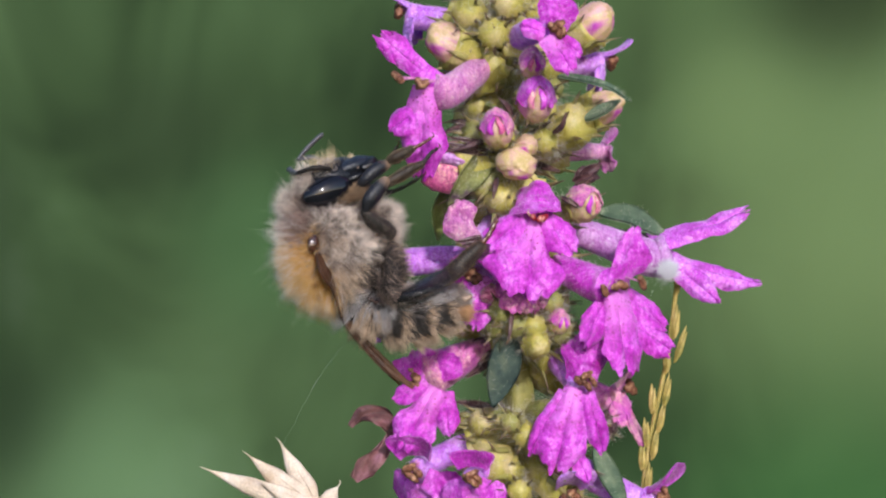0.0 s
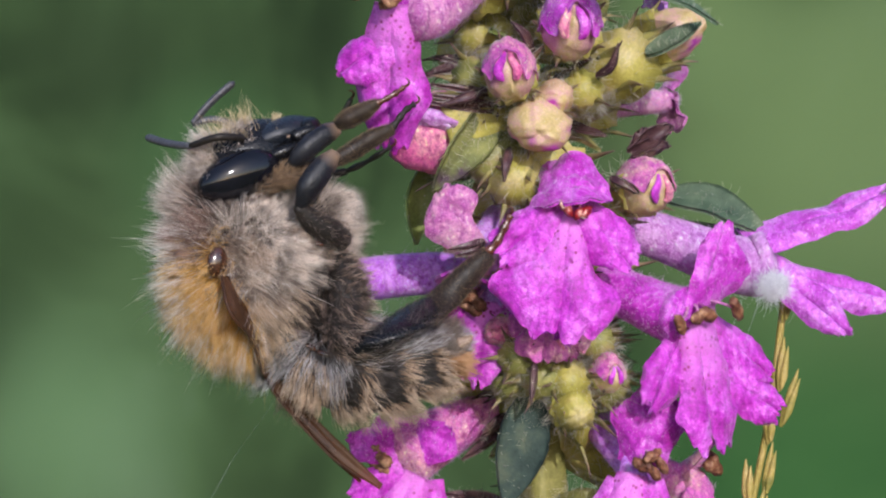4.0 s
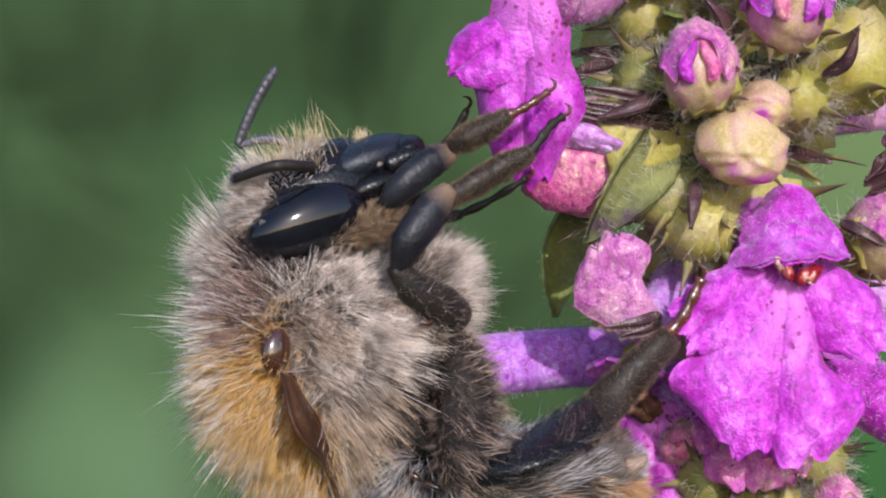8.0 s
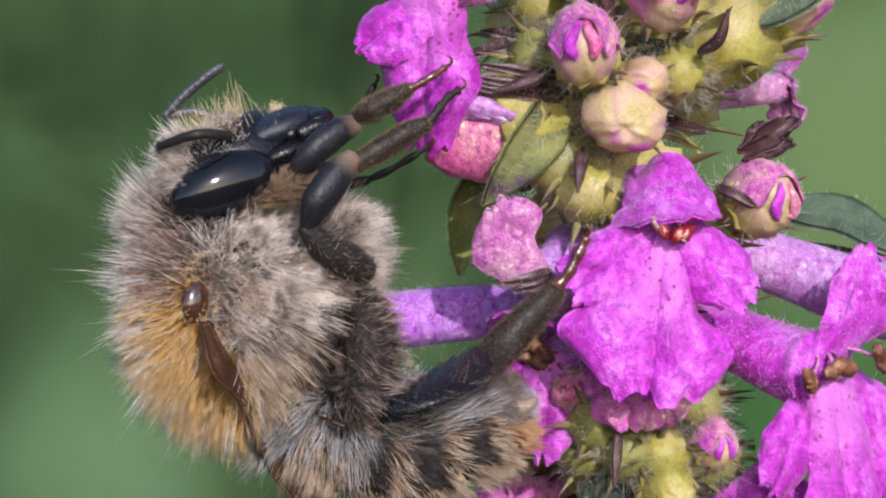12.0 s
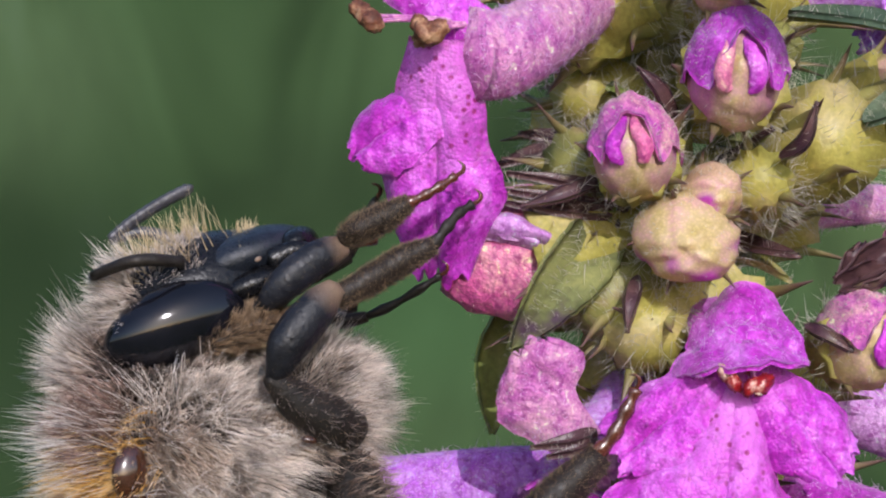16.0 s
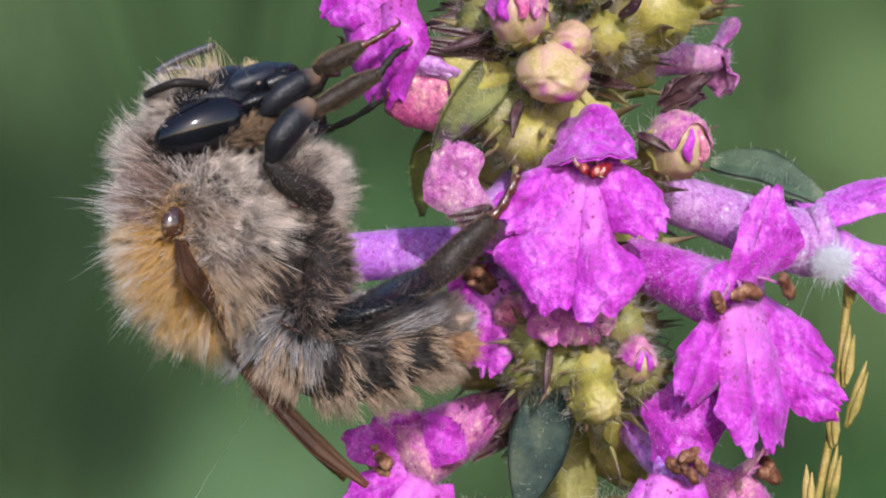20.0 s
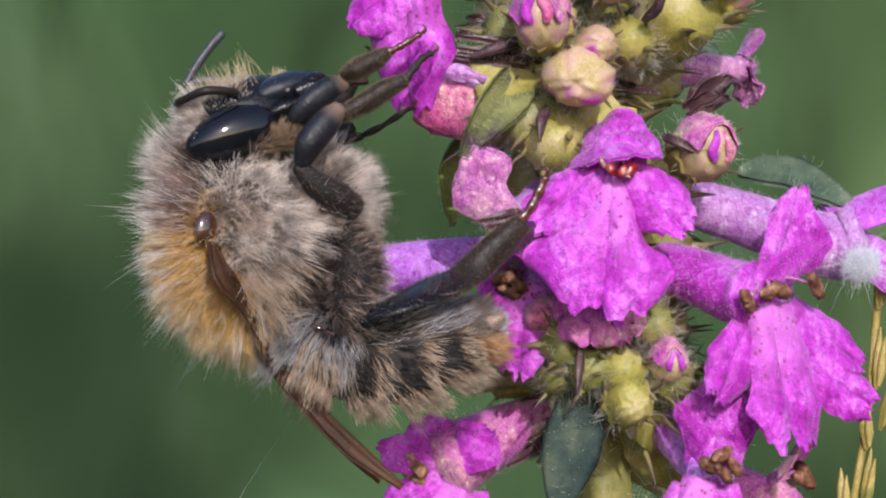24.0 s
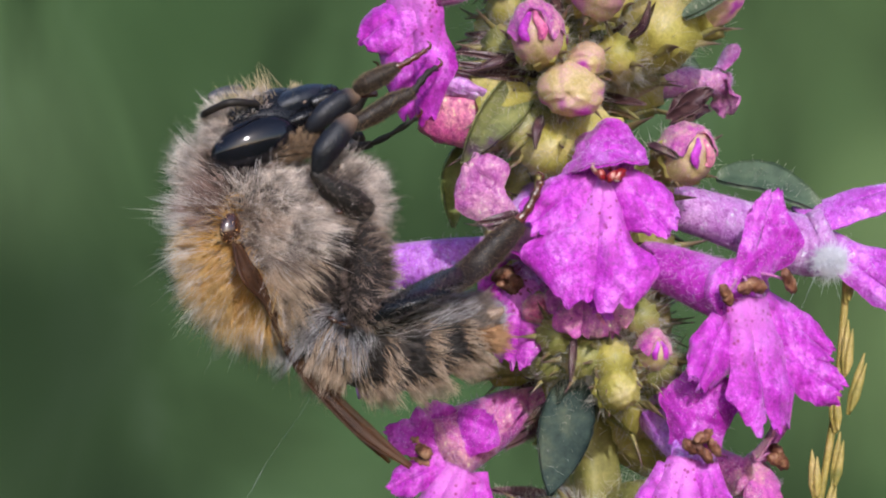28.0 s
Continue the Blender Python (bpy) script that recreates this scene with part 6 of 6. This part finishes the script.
limb("middle_leg", "black middle leg folded at the knee", (
    ("femur", [(-2.95, -0.30, 0.80), (-3.35, -0.80, 1.09), (-3.93, -1.20, 1.51), (-4.39, -1.50, 2.06)], [0.42, 0.52, 0.42, 0.22], LEG),
    ("tibia", [(-4.32, -1.50, 1.99), (-3.96, -1.60, 2.72), (-3.42, -1.50, 3.44), (-2.96, -1.35, 3.99)], [0.20, 0.33, 0.42, 0.45, 0.42, 0.36, 0.20], LEG_SHEEN),
    ("basitarsus", [(-2.99, -1.10, 3.74), (-2.37, -1.00, 4.07), (-1.65, -1.10, 4.49), (-1.06, -1.10, 4.77)], [0.24, 0.30, 0.30, 0.19], LEG_DUSTY),
    ("tarsus", tp, tr, LEG),
), True, (("basitarsus", 5000, 0.13, FUR_BROWN, (0.4, 0, 0.2)), ("tibia", 1500, 0.08, FUR_BROWN, (0.2, 0, 0.2)), ("femur", 350, 0.3, FUR_GREY, (0.4, 0, 0.1)), ("femur", 1600, 0.10, FUR_BROWN, (0.3, 0, 0.1))))
tp, tr = tarsus([(-1.63, -0.90, 5.60), (-1.27, -0.90, 5.76), (-0.97, -0.90, 5.93), (-0.61, -0.80, 6.17)], 0.14)
limb("foreleg", "black foreleg reaching up onto the petal", (
    ("femur", [(-4.53, 0.20, 3.06), (-4.63, -0.20, 3.33), (-4.52, -0.50, 3.67)], [0.3, 0.34, 0.24], LEG),
    ("tibia", [(-4.48, -0.60, 3.63), (-3.97, -0.80, 4.12), (-3.35, -0.70, 4.59), (-2.86, -0.52, 4.81)], [0.20, 0.32, 0.37, 0.38, 0.36, 0.32, 0.18], LEG_SHEEN),
    ("basitarsus", [(-2.90, -0.60, 4.93), (-2.53, -0.75, 5.13), (-1.99, -0.85, 5.38), (-1.54, -0.90, 5.63)], [0.20, 0.31, 0.29, 0.17], LEG_DUSTY),
    ("tarsus", tp, tr, LEG_RED),
), True, (("basitarsus", 4200, 0.14, FUR_BROWN, (0.3, 0, 0.4)), ("tibia", 1200, 0.08, FUR_BROWN, (0.2, 0, 0.2))))
limb("foreleg", "black foreleg on the far side", (
    ("femur", [(-3.91, 2.20, 4.29), (-3.18, 2.50, 4.73)], [0.26, 0.26], LEG),
    ("tarsus", [(-3.18, 2.50, 4.73), (-2.78, 2.20, 5.27), (-2.54, 2.00, 5.72), (-2.46, 2.00, 5.86)], [0.2, 0.12, 0.10, 0.07], LEG),
), True)
limb("middle_leg", "black middle leg on the far side", (
    ("femur", [(-4.49, 2.20, 3.21), (-3.79, 2.80, 3.55), (-3.06, 3.00, 3.68)], [0.3, 0.3, 0.24], LEG),
    ("basitarsus", [(-3.42, 2.60, 3.40), (-3.21, 1.64, 3.23), (-2.67, 1.49, 3.33)], [0.22, 0.20, 0.13], LEG_DUSTY),
    ("tarsus", [(-2.67, 1.49, 3.33), (-2.05, 1.32, 3.61), (-1.45, 1.14, 3.95), (-1.08, 1.04, 4.18)], [0.08, 0.12, 0.07, 0.11, 0.06, 0.09], LEG),
), True)

# coxae: dark joints under the thorax
for q, ax3 in (((-3.67, -0.50, 0.02), (0.42, 0, -0.1)), ((-3.91, -0.10, -1.07), (0.4, 0, -0.3)), ((-3.76, 0.00, -1.97), (0.5, 0, -0.35))):
    g = blob(q, ax3, (0, 0.4, 0), (0.15, 0, 0.42), 12, 16)
    cx = part("coxa", g, LEG, bee, "black hip joint")
    q2, m2 = surface_samples(g, 500)
    coat(cx, q2, m2, 0.3, 0.011, FUR_DARK, (0.4, 0, -0.1), 0.7, None, 0.3)
part("knee_spot", blob((-3.69, -1.25, 0.73), (0.16, 0, -0.03), (0, 0.08, 0), (0, 0, 0.08), 8, 10), AMBER, bee, "amber joint spot")

# wing base and folded wings
tegula = part("wing_base", blob((-7.14, -1.75, 0.18), (0.30, 0, -0.20), (0.05, 0.28, 0.05), (0.16, 0, 0.50), 16, 20), AMBER, bee, "glossy amber-brown wing base")
part("wing_joint", blob((-6.83, -1.72, -0.44), (0.16, 0, -0.08), (0, 0.14, 0), (0.05, 0, 0.14), 10, 12, 0.05), AMBER, tegula)


def wing(path, widths, name, label, tilt):
    n, m = 34, 9
    c = smooth_path(path, n)
    w = np.interp(np.linspace(0, 1, n), np.linspace(0, 1, len(widths)), widths)
    t = np.gradient(c, axis=0)
    t /= np.linalg.norm(t, axis=1, keepdims=True)
    side = np.cross(t, unit(tilt))
    side /= np.linalg.norm(side, axis=1, keepdims=True)
    nor = np.cross(side, t)
    a = np.linspace(-1, 1, m)
    crease = 0.10 * np.cos(a * 6)
    p = c[:, None] + side[:, None] * (w[:, None] * a)[..., None] + nor[:, None] * (w[:, None] * crease[None])[..., None]
    wg = part(name, sheet(p, 0.05), WING, bee, label)
    for k in (0.35, -0.3):
        part("wing_vein", tube(c[2:-3] + side[2:-3] * (w[2:-3] * k)[:, None] - nor[2:-3] * 0.03, [0.045, 0.028], 6, 24), VEIN, wg)
    part("front_vein", tube(c[:-2] + side[:-2] * w[:-2, None], [0.06, 0.045, 0.03], 6, 30), VEIN, wg)
    return wg


wing([(-6.88, -2.00, -0.31), (-6.42, -2.75, -1.35), (-5.95, -1.20, -2.35), (-5.53, 0.40, -3.86), (-4.39, 0.50, -5.28), (-3.14, 0.60, -6.62), (-1.76, 0.80, -7.79)], [0.14, 0.34, 0.30, 0.24, 0.32, 0.34, 0.12], "forewing", "folded smoky brown forewing", (0.65, -0.9, 0.45))
wing([(-6.76, -1.90, -0.62), (-6.20, -2.20, -1.60), (-5.45, 0.40, -4.04), (-4.44, 0.50, -5.41), (-3.35, 0.70, -6.66), (-2.47, 0.95, -7.62)], [0.12, 0.22, 0.20, 0.18, 0.17, 0.06], "hindwing", "folded brown hindwing", (0.7, -0.8, 0.45))


# ---- grasses, fluff and thread beside the spike ----
def spikelet(base, way, length, radius, material, parent, name="spikelet"):
    """A boat-shaped husk with a sharp keel, tapering to a point."""
    way = unit(way)
    b = np.asarray(base, float)
    side = unit(np.cross(way, (0.1, -1, 0.2)))
    g = tube([b, b + way * 0.3 * length + side * 0.10 * radius, b + way * 0.65 * length, b + way * length], [radius * 0.35, radius, radius * 0.75, 0.02], 12, 22, 0.02, 0.6, (0.1, -1, 0.1))
    return part(name, g, material, parent)


stalk = thing("grass_stalk", ((11.03, 6.00, -14.71)[0] - 3.0, 8.0, -598.0), "thin golden-green grass stalk with closed spikelets", "grass")
ST = list(np.linspace(stalk.location / MM, (10.77, 6.00, -18.22), 90)) + [(10.90, 6.00, -16.63), (11.22, 6.00, -13.11), (11.67, 6.00, -10.24), (12.37, 6.00, -7.04), (12.82, 6.00, -4.17), (13.14, 6.00, -1.45)]
part("stem", tube(ST, [0.6, 0.24, 0.22, 0.13], 10, 200), GRASS_GOLD, stalk)
for at, way, ln in (
    ((13.05, 5.80, -2.57), (0.05, 0, 1), 1.6), ((12.86, 5.80, -5.12), (0.12, 0, 1), 2.0), ((12.93, 5.80, -6.40), (0.32, 0, 1), 2.2), ((12.48, 5.80, -7.03), (-0.05, 0, 1), 1.9), ((12.29, 5.80, -8.95), (0.18, 0, 1), 2.0),
    ((11.65, 5.80, -9.27), (0.0, 0, 1), 1.7), ((11.96, 5.70, -10.38), (0.2, 0, 1), 1.8), ((11.33, 5.80, -11.18), (-0.05, 0, 1), 1.7), ((11.64, 5.70, -11.87), (0.15, 0, 1), 1.8), ((11.08, 5.80, -12.46), (-0.02, 0, 1), 1.6), ((11.33, 5.70, -13.88), (0.1, 0, 1), 1.9)):
    sp = spikelet(at, way, ln, 0.19, GRASS_GOLD, stalk)
    spikelet(np.array(at) + np.array([0.08, -0.12, 0.1]), np.array(way) + np.array([0.06, 0, 0]), ln * 0.8, 0.15, GRASS_GOLD, sp, "husk")

seed = thing("grass_seed_head", ((-6.77, 1.00, -14.35)[0] + 2.0, 3.0, -598.0), "dry straw-coloured oat-like seed head", "grass")
knot = np.array((-6.87, 1.20, -14.37))
part("stem", tube(np.linspace(seed.location / MM, knot, 40), [0.6, 0.25], 10, 60), STRAW, seed)
for tip, ln_r in (((-12.80, 0.60, -11.94), 0.62), ((-10.57, 0.80, -11.22), 0.66), ((-8.90, 1.60, -10.66), 0.62), ((-9.95, 0.20, -12.52), 0.5), ((-5.83, 1.40, -12.93), 0.55), ((-8.23, 2.20, -11.67), 0.4)):
    tip = np.array(tip)
    start = knot + 0.25 * unit(tip - knot)
    d = tip - start
    gl = spikelet(start, d, np.linalg.norm(d), ln_r, STRAW, seed, "husk")
    part("awn", tube([tip - 0.2 * unit(d), tip + 0.22 * unit(d), tip + 0.4 * unit(d) + np.array([-0.12, 0, 0.03])], [0.05, 0.03, 0.01], 6, 8), STRAW, gl)
    rb = unit(np.cross(d, (0, -1, 0)))
    for k in (-0.3, 0.0, 0.3):
        part("rib", tube([start + d * 0.12 + rb * k * ln_r + np.array([0, -0.36 * ln_r, 0]), start + d * 0.4 + rb * k * 1.2 * ln_r + np.array([0, -0.60 * ln_r, 0]), tip - d * 0.06 + np.array([0, -0.06, 0])], [0.03, 0.03, 0.012], 5, 14), STRAW, gl)

# a tuft of white down caught on the violet flower
fc = nearer((11.88, 0.20, -0.96), 3.6)
fluff = thing("plant_fluff", fc, "small tuft of white downy fluff stuck on a petal", "fluff")
n = 3200
root = fc + rng.normal(0, 1, (n, 3)) * np.array([0.20, 0.13, 0.17])
g, al = strands(root, rng.normal(0, 1, (n, 3)), 0.26 * rng.uniform(0.4, 1.3, n), 0.013, rng.normal(0, 0.8, (n, 3)), 3, 0.4)
core = part("tuft", g, FLUFF, fluff, "", "stuff", along=al)
g, al = strands(fc + rng.normal(0, 1, (60, 3)) * np.array([0.5, 0.3, 0.35]) - np.array([0.1, 0, 0.1]), rng.normal(0, 1, (60, 3)), 0.9 * rng.uniform(0.5, 1.3, 60), 0.006, rng.normal(0, 0.8, (60, 3)), 4, 0.4)
part("loose_fibres", g, FLUFF, fluff, "", "stuff", along=al)

# a single gossamer thread between petal and seed head
thread = thing("spider_thread", (-8.24, 3.00, -8.59), "faint gossamer thread running down to the grass", "thread")
part("strand", tube([(-5.23, 4.50, -4.65), (-5.92, 4.30, -5.70), (-7.20, 4.00, -7.49), (-8.90, 1.60, -10.85)], [0.0018, 0.0018], 5, 30), FLUFF, thread)


def swing(lean, depth):
    """A flagellum's turn: lean to the right of upright in degrees, and how far it points away from the viewer."""
    return Matrix.Rotation(radians(lean), 4, "Y") @ Matrix.Rotation(radians(-depth), 4, "X")


def motions():
    """The antennae swing; the bee otherwise clings still."""
    far, near = flag_far.location.copy(), flag_near.location.copy()
    far_rows = ((0, 34, 10), (1, 31, 10), (2, 34, 10), (3.2, 37, 10), (4.5, 36, 5), (5, 35, 5), (5.5, 20, 5), (6, -8, 0), (6.5, -5, 0), (7, 3, 0), (7.5, 13, 0), (8, 18, 0), (8.5, 28, 0),
                (9, 33, 0), (10, 37, 0), (11, 39, 0), (11.5, 39, 0), (12.5, 43, 5), (13.5, 47, 10), (14, 46, 10), (15, 48, 10), (17, 48, 10), (18, 51, 12), (20, 54, 20), (22.5, 54, 20),
                (23, 50, 15), (24, 26, 10), (24.5, -18, 35), (25, -32, 58), (25.5, -12, 52), (26, 10, 40), (27, 33, 40), (28, 45, 60))
    near_rows = ((0, -92, 70), (2, -92, 70), (3.5, -92, 40), (4.5, -88, 25), (5, -92, 12), (5.5, -97, 12), (6, -97, 8), (6.5, -93, 40), (7, -95, 65), (7.5, -95, 80), (8, -90, 85), (28, -90, 85))
    walk(flag_far, [(t, Matrix.Translation(far) @ swing(a, d)) for t, a, d in far_rows])
    walk(flag_near, [(t, Matrix.Translation(near) @ swing(a, d)) for t, a, d in near_rows])


motions()
